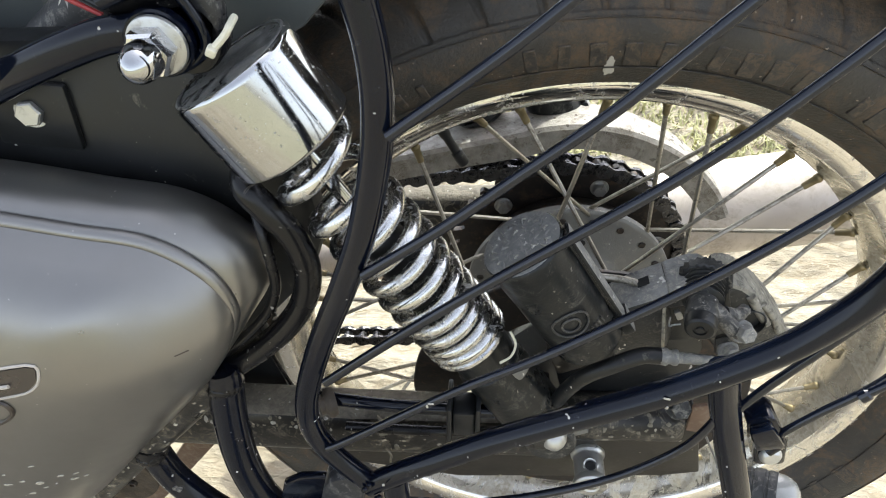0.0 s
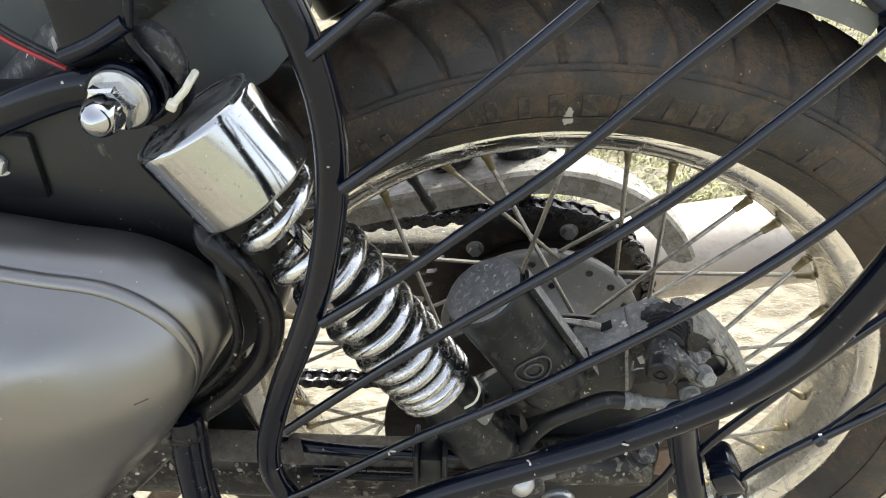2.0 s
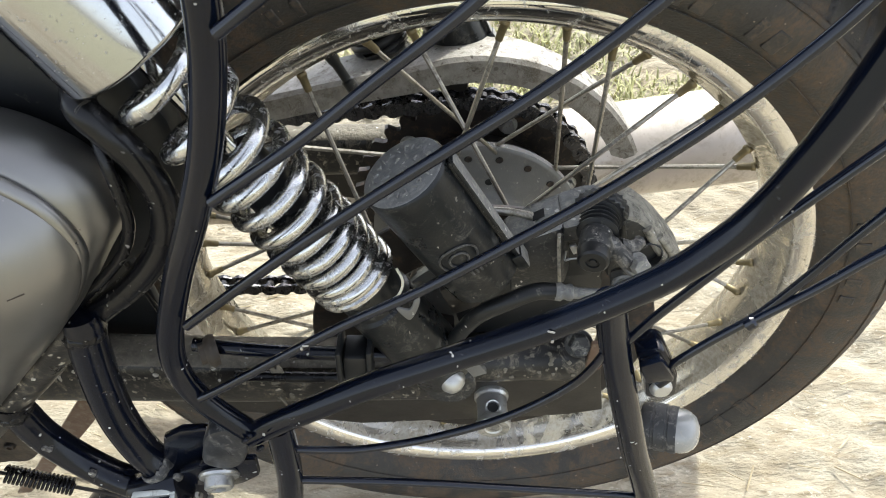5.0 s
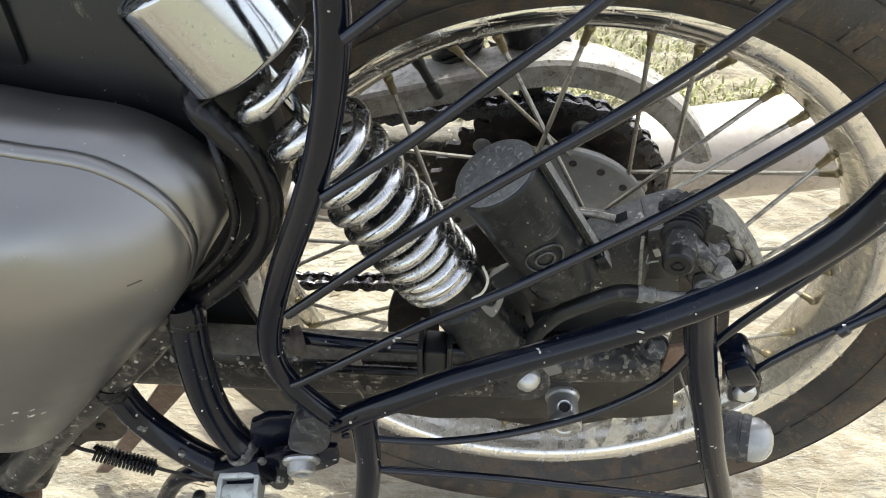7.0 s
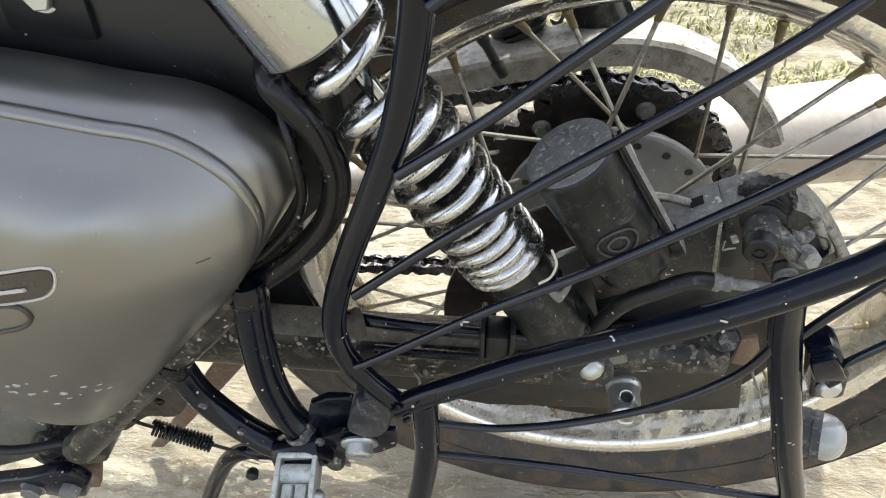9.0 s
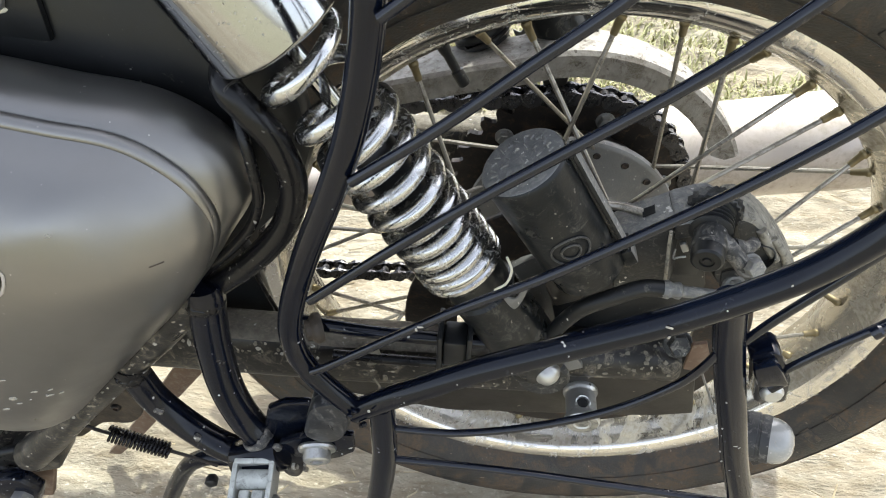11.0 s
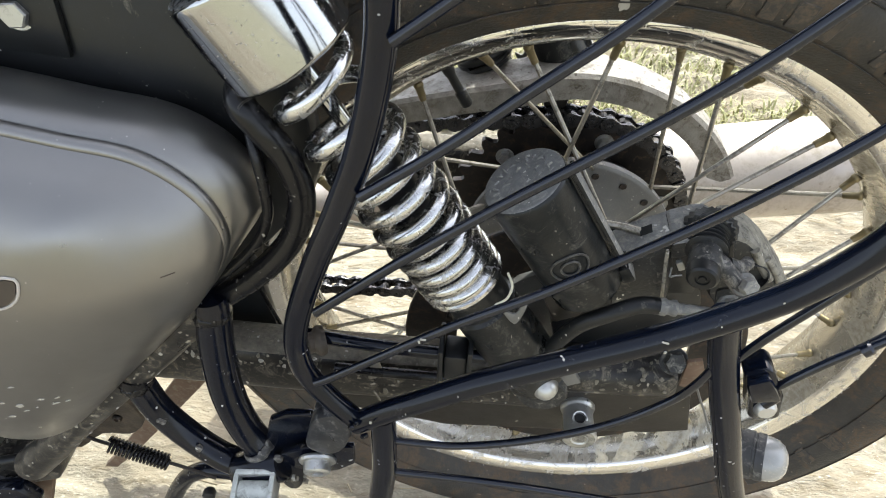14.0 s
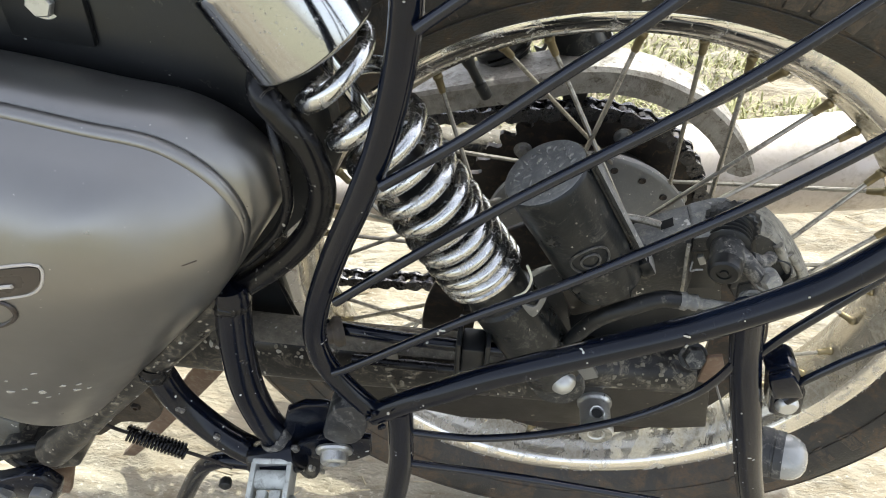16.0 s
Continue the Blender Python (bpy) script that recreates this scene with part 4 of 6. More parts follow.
arm_top = [(0.007, -0.118, 0.4720), (0.019, -0.118, 0.4785), (0.036, -0.118, 0.4865), (0.040, -0.108, 0.4880), (0.040, -0.091, 0.4895), (0.036, -0.091, 0.4885), (0.020, -0.091, 0.4805), (0.009, -0.091, 0.4715)]
arm = part("torque_arm", prism(arm_top, (0.006, 0.002, -0.044), 0.0016), caliper_side, caliper, "arm with pale dust along its flat top")
coat_facing(arm, settled_dust)
top = [(0.0362, -0.119, 0.4868), (0.046, -0.120, 0.4915), (0.058, -0.119, 0.4960), (0.066, -0.112, 0.4940), (0.069, -0.098, 0.4885), (0.066, -0.090, 0.4880), (0.057, -0.089, 0.4935), (0.050, -0.089, 0.4930), (0.0362, -0.091, 0.4890)]
bridge = part("bridge", prism(top, (0.002, 0.003, -0.014), 0.0028), caliper_side, caliper, "rounded bridge of the caliper, grey with dust")
coat_facing(bridge, settled_dust, 0.5)
# black pieces stand in for the shade inside the slot and pad opening
part("slot", prism([(0.0225, -0.1065, 0.4815), (0.0285, -0.1065, 0.4850), (0.0285, -0.1010, 0.4860), (0.0225, -0.1010, 0.4825)], (0, 0, 0.0003), 0), plastic_black, arm)
part("pad_window", slab([(0.0360, 0.4850), (0.0500, 0.4850), (0.0620, 0.4700), (0.0600, 0.4380), (0.0380, 0.4360)], -0.106, -0.098, 0.001), plastic_black, caliper, "black slab for the shade in the opening over the pads")
part("window_lip", tube([(0.0345, -0.1205, 0.4850), (0.0352, -0.1215, 0.4740), (0.0368, -0.1210, 0.4600), (0.0385, -0.1190, 0.4470)], 0.0010, n=8), caked_dust, caliper)
part("pad_clip", block(0.0034, 0.003, 0.0062, pose(0.0440, -0.1180, 0.4720, 0, -25, 0), 0.0005), zinc, caliper)
part("pad_spring", tube([(0.0405, -0.116, 0.4680), (0.0400, -0.118, 0.4630), (0.0425, -0.119, 0.4650), (0.0460, -0.119, 0.4655)], 0.0006, n=6), zinc, caliper)
half_top = [(0.0660, 0.4855), (0.0740, 0.4860), (0.0800, 0.4835), (0.0870, 0.4775), (0.0940, 0.4705), (0.1025, 0.4600), (0.1110, 0.4480), (0.1105, 0.4380), (0.1025, 0.4280), (0.0920, 0.4220), (0.0780, 0.4240), (0.0680, 0.4390), (0.0640, 0.4610)]
half = part("outer_half", slab(half_top, -0.1085, -0.080, 0.0030), caliper_side, caliper, "caliper half with caked pale dust")
coat_facing(half, caked_dust, 0.35, (0.3, -0.3, 0.8))
part("half_seam", slab([(0.0655, 0.4920), (0.0688, 0.4932), (0.0780, 0.4560), (0.0740, 0.4530)], -0.1090, -0.100, 0.0006), plastic_black, caliper)
rib_line = [(0.0840, -0.1090, 0.4770), (0.0910, -0.1095, 0.4650), (0.0970, -0.1095, 0.4560)]
part("casting_rib", tube(rib_line, 0.0026, n=10), caked_dust, caliper)
part("casting_rib", tube([(0.0920, -0.1090, 0.4710), (0.1000, -0.1095, 0.4600), (0.1050, -0.1095, 0.4490)], 0.0020, n=10), caked_dust, caliper)
part("socket", lathe([(-0.006, 0.0072), (0.0015, 0.0082), (0.0028, 0.0080), (0.0030, 0.0072), (-0.004, 0.0068), (-0.004, 0)], (0.0870, -0.1110, 0.4600), (-0.05, -1, 0.25), n=28), caliper_side, caliper, "round dark socket in the casting")
# black disc for the darkness down the socket
part("socket_floor", lathe([(0.0, 0.0070), (0.0005, 0.0)], (0.0870, -0.1085, 0.4600), (-0.05, -1, 0.25), n=20), plastic_black, caliper)
pin0, pin1 = Vector((0.0575, -0.108, 0.4870)), Vector((0.0480, -0.143, 0.4860))
pd = pin1 - pin0
pl = pd.length
prof = [(-0.004, 0), (-0.004, 0.0105), (0, 0.0112), (0.0022, 0.0114)]
for k in range(4):
    prof += [(0.0030 + 0.0030 * k, 0.0094), (0.0042 + 0.0030 * k, 0.0093), (0.0050 + 0.0030 * k, 0.0108), (0.0056 + 0.0030 * k, 0.0108)]
prof += [(0.0160, 0.0084), (0.0160, 0.0)]
pin = part("slide_pin", lathe([(0.0150, 0), (0.0150, 0.0082), (0.020, 0.0084), (pl - 0.008, 0.0088), (pl - 0.0072, 0.0084), (pl - 0.0072, 0)], pin0, pd, n=36), caliper_black, caliper, "dusty slide pin sleeve")
part("rubber_boot", lathe(prof, pin0, pd, n=36), plastic_black, pin, "ribbed black rubber boot")
part("pin_cap", lathe([(pl - 0.0074, 0), (pl - 0.0074, 0.0084), (pl - 0.003, 0.0082), (pl - 0.001, 0.0078), (pl, 0.0066), (pl, 0.0036), (pl - 0.0008, 0.0033), (pl - 0.0008, 0.0022), (pl, 0.0018), (pl, 0.0)], pin0, pd, n=36), hose_rubber, pin, "smooth black end cap")
collar = lathe([(-0.006, 0.0), (-0.006, 0.0138), (-0.0052, 0.0146), (0.0004, 0.0146), (0.0012, 0.0138), (0.0012, 0.0)], pin0, pd, n=44)
axis_d = pd.normalized()
for v in collar.verts:
    d = v.co - pin0
    off = d - axis_d * d.dot(axis_d)
    turn_k = int(round(math.atan2(off.dot(axis_d.orthogonal().normalized()), off.dot(axis_d.cross(axis_d.orthogonal()).normalized())) / (2 * math.pi) * 44))
    if off.length > 0.012 and turn_k % 2:
        v.co -= off * 0.10
part("toothed_collar", collar, caliper_side, pin, "toothed black collar behind the boot")
lug = part("pin_lug", tube([(0.0520, -0.126, 0.4880), (0.0590, -0.129, 0.4850), (0.0650, -0.131, 0.4800), (0.0700, -0.132, 0.4740), (0.0740, -0.131, 0.4690)], 0.0050, n=12, taper=lambda t: 1.2 - 0.75 * t + 0.5 * t * t), weld_mud, caliper, "lug smeared with tan mud")
part("pin_fork", tube([(0.0640, -0.128, 0.4840), (0.0720, -0.126, 0.4800), (0.0770, -0.121, 0.4790)], 0.0036, n=10), weld_mud, caliper)
part("lug_foot", prism([(0.0600, -0.134, 0.4700), (0.0700, -0.134, 0.4730), (0.0760, -0.124, 0.4660), (0.0640, -0.124, 0.4620)], (0.004, 0.004, -0.018), 0.002), caliper_black, caliper)
part("bleed_bolt", hex_bolt((0.0735, -0.1330, 0.4745), (0.25, -0.85, 0.45), 0.0050, 0.007, 0.0064), settled_dust, caliper)
part("guide_bolt", hex_bolt((0.0690, -0.1340, 0.4600), (0.2, -0.9, 0.4), 0.0045, 0.006, 0.006), settled_dust, caliper)
part("steel_pipe", tube([(-0.012, -0.100, 0.485), (0.010, -0.101, 0.484), (0.030, -0.102, 0.479)], 0.0022, n=10), steel, caliper)
part("brake_hose", tube([(-0.022, -0.130, 0.408), (-0.016, -0.133, 0.424), (-0.007, -0.136, 0.440), (0.008, -0.138, 0.4525), (0.022, -0.137, 0.4590), (0.033, -0.137, 0.4590)], 0.0047, n=16), hose_rubber, bike, "thick black rubber brake hose")
part("hose_fitting", lathe([(0, 0), (0, 0.0048), (0.003, 0.0051), (0.0045, 0.0040), (0.006, 0.0040), (0.007, 0.0046), (0.009, 0.0046), (0.010, 0.0032), (0.030, 0.0030), (0.030, 0)], (0.0325, -0.137, 0.4590), (1, -0.02, -0.10), n=20), settled_dust, bike, "silver crimped hose end")
part("dusty_tab", slab([(-0.020, 0.404), (-0.012, 0.410), (-0.002, 0.390), (-0.010, 0.386)], -0.140, -0.136, 0.0005), alloy, bike)

# ---- side guard of black tube and rods ----
guard = group_part("side_guard", bike, "glossy black tubular side guard with thin rods")
GY = -0.188
part("upright_tube", tube([(-0.118, GY + 0.006, 0.760), (-0.106, GY + 0.004, 0.722), (-0.0985, GY + 0.003, 0.700), (-0.0938, GY + 0.003, 0.683), (-0.0913, GY + 0.003, 0.662), (-0.0925, GY + 0.003, 0.640), (-0.0975, GY + 0.003, 0.616),
                           (-0.1065, GY + 0.003, 0.587), (-0.1190, GY + 0.003, 0.558), (-0.1325, GY + 0.003, 0.530), (-0.1450, GY + 0.003, 0.500), (-0.1515, GY + 0.003, 0.480), (-0.1538, GY + 0.003, 0.464),
                           (-0.1515, GY + 0.002, 0.448), (-0.1430, GY, 0.432), (-0.1285, GY - 0.002, 0.412)], 0.0060, n=20, res=6), gloss_black, guard, "bent glossy black tube")
part("main_tube", tube([(-0.1290, -0.190, 0.4095), (-0.1095, -0.191, 0.4250), (-0.0930, -0.192, 0.4365), (-0.0615, -0.192, 0.4560), (-0.0230, -0.192, 0.4760), (0.0135, -0.192, 0.4945), (0.0310, -0.192, 0.5045), (0.0500, -0.192, 0.5170), (0.0680, -0.192, 0.5310),
                        (0.0820, -0.192, 0.5470), (0.0910, -0.192, 0.5610), (0.0985, -0.192, 0.5790), (0.1065, -0.192, 0.6030), (0.114, -0.191, 0.634), (0.118, -0.190, 0.668), (0.116, -0.188, 0.705)], 0.0064, n=20, res=6), gloss_black, guard, "thick glossy black lower tube with pale nicks")
rods = [
    [(-0.0915, 0.682), (-0.0660, 0.7000), (-0.040, 0.719)],
    [(-0.0890, 0.634), (-0.0450, 0.6650), (-0.0040, 0.6980), (0.016, 0.714)],
    [(-0.1075, 0.570), (-0.0720, 0.5950), (-0.0430, 0.6180), (-0.0140, 0.6410), (0.0180, 0.6710), (0.0440, 0.6950), (0.058, 0.710)],
    [(-0.1365, 0.501), (-0.0980, 0.5330), (-0.0610, 0.5620), (-0.0310, 0.5840), (0.0040, 0.6095), (0.0280, 0.6295), (0.0500, 0.6510), (0.0720, 0.6750), (0.090, 0.697)],
    [(-0.1460, 0.4455), (-0.1320, 0.4545), (-0.0740, 0.4960), (-0.0340, 0.5210), (0.0050, 0.5490), (0.0360, 0.5730), (0.0680, 0.6020), (0.0930, 0.6310), (0.108, 0.655)],
]
for k, line in enumerate(rods):
    part("rod", tube([(x, -0.1905, z) for x, z in line], 0.00225, n=10), rod_black, guard)
part("rod", tube([(x, -0.187, z) for x, z in [(-0.1110, 0.389), (-0.0900, 0.3875), (-0.0720, 0.3880), (-0.0410, 0.3960), (-0.0080, 0.4105), (0.0160, 0.4265), (0.0350, 0.4450), (0.0435, 0.4590), (0.0490, 0.474)]], 0.0022, n=10), rod_black, guard)
part("rod", tube([(x, -0.187, z) for x, z in [(-0.1150, 0.3535), (-0.0540, 0.3485), (0.0, 0.3405), (0.072, 0.3285), (0.0930, 0.3250)]], 0.0024, n=10), rod_black, guard)
part("rod", tube([(x, -0.186, z) for x, z in [(0.0560, 0.476), (0.0670, 0.4955), (0.0830, 0.5200), (0.0980, 0.5435), (0.1130, 0.5640), (0.1350, 0.5930), (0.152, 0.615)]], 0.0022, n=10), rod_black, guard)
part("rod", tube([(x, -0.185, z) for x, z in [(0.0800, 0.4560), (0.0960, 0.4760), (0.1130, 0.4955), (0.1260, 0.5190), (0.1360, 0.5400), (0.1470, 0.5610), (0.160, 0.585)]], 0.0021, n=10), rod_black, guard)
part("rod", tube([(x, -0.187, z) for x, z in [(0.1080, 0.4900), (0.1140, 0.4970), (0.1300, 0.5130), (0.1430, 0.5280), (0.1540, 0.5395), (0.170, 0.555)]], 0.0022, n=10, taper=lambda t: 1.5 if t < 0.12 else 1.0), rod_black, guard)
part("post", tube([(0.0450, -0.187, 0.509), (0.0510, -0.1850, 0.482), (0.0580, -0.186, 0.453), (0.0680, -0.187, 0.416), (0.0790, -0.187, 0.376), (0.0935, -0.187, 0.330), (0.106, -0.187, 0.285)], 0.0073, n=20), gloss_black, guard, "short black post under the main tube")
part("post", tube([(-0.1145, -0.187, 0.4150), (-0.1165, -0.187, 0.383), (-0.1195, -0.187, 0.353), (-0.1285, -0.187, 0.303), (-0.1400, -0.187, 0.255)], 0.0076, n=20), gloss_black, guard)
for k in range(11):
    a = 2 * math.pi * k / 11
    c = Vector((-0.1262, -0.1905, 0.4125)) + Vector((0.0045 * math.cos(a), -0.004 + 0.003 * math.sin(2 * a), 0.0060 * math.sin(a)))
    part("weld_bead", block(0.003, 0.003, 0.0028, Matrix.Translation(c) @ pose(0, 0, 0, 40 * k, 25 * k, 0), 0.0012), gloss_black, guard)
clamp = part("clamp", slab([(0.0640, 0.4660), (0.0740, 0.4720), (0.0775, 0.4695), (0.0870, 0.4500), (0.0895, 0.4345), (0.0880, 0.4315), (0.0765, 0.4310), (0.0745, 0.4330), (0.0690, 0.4560)], -0.1860, -0.1720, 0.0018), gloss_black, guard, "folded black clamp plate on the post")
part("clamp_fold", slab([(0.0645, 0.4655), (0.0740, 0.4705), (0.0840, 0.4540), (0.0700, 0.4510)], -0.1915, -0.1850, 0.0020), gloss_black, clamp)
part("rod_sleeve", tube([(0.0765, -0.1885, 0.4490), (0.0790, -0.1882, 0.4520), (0.0815, -0.1878, 0.4550)], 0.0032, n=14, curved=False), gloss_black, clamp)
part("clamp_bolt", lathe([(0, 0), (0, 0.0056), (0.0018, 0.0054), (0.0034, 0.0040), (0.0040, 0.0)], (0.0800, -0.1862, 0.4420), (0.05, -1, 0.05), n=20), bright_zinc, clamp, "domed zinc bolt head")
# pale nicks and splashes on the guard
for x, z, sx, sz, rot in ((0.0195, 0.5020, 0.0034, 0.0011, 20), (0.0205, 0.4955, 0.0012, 0.0026, 0), (-0.1180, 0.4240, 0.0014, 0.0036, 10), (-0.0985, 0.4340, 0.0006, 0.0020, 0), (-0.020, 0.4790, 0.0007, 0.0016, 0),
                           (-0.071, 0.4525, 0.0006, 0.0018, 0), (0.040, 0.5140, 0.0007, 0.0007, 0), (-0.045, 0.4640, 0.0006, 0.0014, 0), (0.060, 0.5300, 0.0006, 0.0012, 30)):
    part("pale_nick", block(sx, 0.0008, sz, pose(x, -0.1983, z, 18, rot, 0), 0.0003, None, 1), flake_white, guard)
for x, z, sx, sz in ((-0.087, 0.4885, 0.0030, 0.0011), (-0.0890, 0.4865, 0.0011, 0.0024), (0.0565, 0.4450, 0.0009, 0.0009), (0.060, 0.4220, 0.0010, 0.0010), (0.0640, 0.4000, 0.0010, 0.0010), (0.0670, 0.3900, 0.0010, 0.0010)):
    part("pale_nick", block(sx, 0.0008, sz, pose(x, -0.1928 if x < 0 else -0.1958, z, 10, 0, 0), 0.0003, None, 1), flake_white, guard)

# indicator at the foot of the guard
lamp_o, lamp_d = Vector((0.1170, -0.110, 0.2800)), Vector((0.90, -0.36, 0.22)).normalized()
indicator = part("indicator", lathe([(-0.0060, 0.0000), (-0.0060, 0.0060), (0.0000, 0.0062), (0.0000, 0.0150), (0.0026, 0.0166), (0.0077, 0.0172), (0.0082, 0.0164), (0.0099, 0.0164), (0.0103, 0.0174), (0.0172, 0.0174), (0.0176, 0.0165), (0.0193, 0.0165), (0.0198, 0.0172), (0.0250, 0.0168), (0.0258, 0.0152), (0.0258, 0.0000)], lamp_o, lamp_d, n=44), soft_rubber, bike, "ribbed black rubber lamp body, scratched")
part("lens", lathe([(0.0254, 0.0162), (0.0290, 0.0160), (0.0335, 0.0144), (0.0372, 0.0114), (0.0398, 0.0066), (0.0406, 0.0000)], lamp_o, lamp_d, n=44), lens_clear, indicator, "dusty clear domed lens")

# ---- frame, footrest hanger and stand ----
frame_parts = group_part("frame", bike, "black tubular frame with dust and paint chips")
part("rear_loop", tube([(-0.1680, -0.108, 0.5930), (-0.1680, -0.130, 0.5910), (-0.1660, -0.147, 0.5850), (-0.1590, -0.150, 0.5750), (-0.1510, -0.150, 0.5610), (-0.1470, -0.150, 0.5420), (-0.1500, -0.150, 0.5240), (-0.1600, -0.150, 0.5050), (-0.1790, -0.151, 0.4850), (-0.2070, -0.153, 0.4640)], 0.0068, n=18), frame_black, frame_parts)
part("inner_loop", tube([(-0.1780, -0.118, 0.582), (-0.1660, -0.146, 0.5660), (-0.1630, -0.153, 0.5450), (-0.1650, -0.153, 0.5270), (-0.1750, -0.153, 0.5080), (-0.1950, -0.154, 0.4880), (-0.2150, -0.154, 0.4720)], 0.0028, n=12), frame_black, frame_parts)
part("lower_tube", tube([(-0.2080, -0.158, 0.4720), (-0.2400, -0.158, 0.4360), (-0.2680, -0.158, 0.4080), (-0.2970, -0.158, 0.3790), (-0.3300, -0.158, 0.3460), (-0.3720, -0.158, 0.3030), (-0.4080, -0.156, 0.2680)], 0.0106, n=20, taper=lambda t: 1.0 + 0.30 * max(0, t - 0.72) / 0.28), swing_black, frame_parts, "frame tube below the cover splashed with pale mud")
hanger = group_part("footrest_hanger", bike, "bent black tube hanger for the pillion footrest")
part("hanger_tube", tube([(-0.2070, -0.159, 0.4740), (-0.2075, -0.1600, 0.4650), (-0.2135, -0.1620, 0.4290), (-0.2160, -0.1650, 0.3920), (-0.2110, -0.1690, 0.3620), (-0.2000, -0.1740, 0.3420)], 0.0102, n=24), hanger_black, hanger)
part("hanger_tube", tube([(-0.2780, -0.1580, 0.4000), (-0.2760, -0.1600, 0.3860), (-0.2700, -0.1625, 0.3640), (-0.2540, -0.1660, 0.3400), (-0.2320, -0.1710, 0.3250), (-0.2060, -0.1760, 0.3240), (-0.1900, -0.1770, 0.3290)], 0.0094, n=24), hanger_black, hanger)
part("hanger_lug", lathe([(-0.004, 0), (-0.004, 0.0102), (-0.001, 0.0107), (0.004, 0.0106), (0.008, 0.0098), (0.008, 0)], (-0.2085, -0.160, 0.4620), (0.2, 0.1, 1), n=26), frame_black, hanger, "mud-caked weld under the frame tube")
part("hanger_lug", lathe([(-0.006, 0), (-0.006, 0.0096), (0.003, 0.0106), (0.009, 0.0098), (0.009, 0)], (-0.2775, -0.160, 0.3930), (0.3, 0.0, 1), n=26), frame_black, hanger, "mud-caked weld under the frame tube")
part("sleeve", lathe([(-0.020, 0), (-0.020, 0.0110), (-0.018, 0.0122), (0.012, 0.0122), (0.014, 0.0112), (0.014, 0)], (-0.2010, -0.1800, 0.3350), (0.94, 0.06, 0.33), n=30), hanger_black, hanger, "short black cross sleeve with chipped paint")
q = random.Random(8)


def weld(centre, axis, r, size, count, mat):
    """A ring of lumpy weld beads round a tube's end."""
    axis = Vector(axis).normalized()
    u = axis.orthogonal().normalized()
    v = axis.cross(u)
    for k in range(count):
        a = 2 * math.pi * k / count
        out = u * math.cos(a) + v * math.sin(a)
        c = Vector(centre) + out * r * q.uniform(0.96, 1.03) + axis * q.uniform(-0.0016, 0.0016)
        b = bmesh.new()
        bmesh.ops.create_icosphere(b, subdivisions=2, radius=size)
        for w in b.verts:
            w.co *= 1 + 0.35 * noise.noise(w.co * 700 + c * 900)
        b.transform(Matrix.Translation(c) @ Matrix((axis.cross(out), axis, out)).transposed().to_4x4() @ Matrix.Diagonal((q.uniform(1.2, 2.0), q.uniform(0.9, 1.9), 0.55, 1)))
        part("weld_bead", b, mat, hanger)


weld((-0.2085, -0.160, 0.4620), (0.2, 0.1, 1), 0.0098, 0.0024, 16, frame_black)
weld((-0.2775, -0.160, 0.3930), (0.3, 0.0, 1), 0.0094, 0.0028, 16, frame_black)
weld((-0.2035, -0.1740, 0.3470), (0.45, -0.2, -0.85), 0.0098, 0.0022, 17, weld_mud)
weld((-0.2160, -0.1780, 0.3245), (1, -0.1, 0.1), 0.0094, 0.0020, 16, weld_mud)
part("gusset", slab([(-0.1960, 0.3620), (-0.1900, 0.3800), (-0.1780, 0.3880), (-0.1640, 0.3890), (-0.1520, 0.3820), (-0.1540, 0.3500), (-0.1730, 0.3400), (-0.1930, 0.3440)], -0.1745, -0.1690, 0.0015), hanger_black, hanger, "flat black gusset plate")
ear = part("bracket_ear", slab(smooth_outline([(-0.1630, 0.3790), (-0.1600, 0.3930), (-0.1560, 0.4050), (-0.1500, 0.4110), (-0.1390, 0.4140), (-0.1330, 0.4040), (-0.1400, 0.3800), (-0.1520, 0.3720)], 3), -0.1900, -0.1800, 0.0022), scratched_black, hanger, "scratched black folded ear")
part("ear_return", slab([(-0.1640, 0.3700), (-0.1600, 0.3940), (-0.1560, 0.4050), (-0.1520, 0.4080), (-0.1530, 0.3700)], -0.1800, -0.1690, 0.0012), scratched_black, hanger)
part("bolt_plate", slab([(-0.1860, 0.3560), (-0.1720, 0.3640), (-0.1510, 0.3690), (-0.1370, 0.3700), (-0.1390, 0.3510), (-0.1500, 0.3420), (-0.1640, 0.3360), (-0.1800, 0.3400)], -0.1830, -0.1780, 0.0015), hanger_black, hanger)
part("lower_tab", slab(smooth_outline([(-0.1930, 0.3400), (-0.1800, 0.3400), (-0.1770, 0.3240), (-0.1830, 0.3080), (-0.1910, 0.3070), (-0.1950, 0.3220)], 3), -0.1800, -0.1740, 0.0015), hanger_black, hanger)
bolt = part("hanger_bolt", lathe([(0, 0), (0, 0.0112), (0.0015, 0.0118), (0.003, 0.0112), (0.0035, 0.0086), (0.009, 0.0082), (0.010, 0.0070), (0.010, 0.0042), (0.006, 0.0038), (0.006, 0)], (-0.1615, -0.1830, 0.3560), (0.12, -0.95, -0.25), n=32), zinc, hanger, "zinc plated flange bolt")

def smear(x, y, z, size, seed, parent, mat):
    """A small ragged flake of dried mud lying on a part."""
    q = random.Random(seed)
    ring = []
    for k in range(9):
        a = 2 * math.pi * k / 9
        r = size * q.uniform(0.45, 1.0)
        ring.append((x + r * math.cos(a) * 0.8, z + r * math.sin(a)))
    return part("mud_flake", slab(smooth_outline(ring, 2), y - 0.0007, y + 0.002, 0.0003), mat, parent)


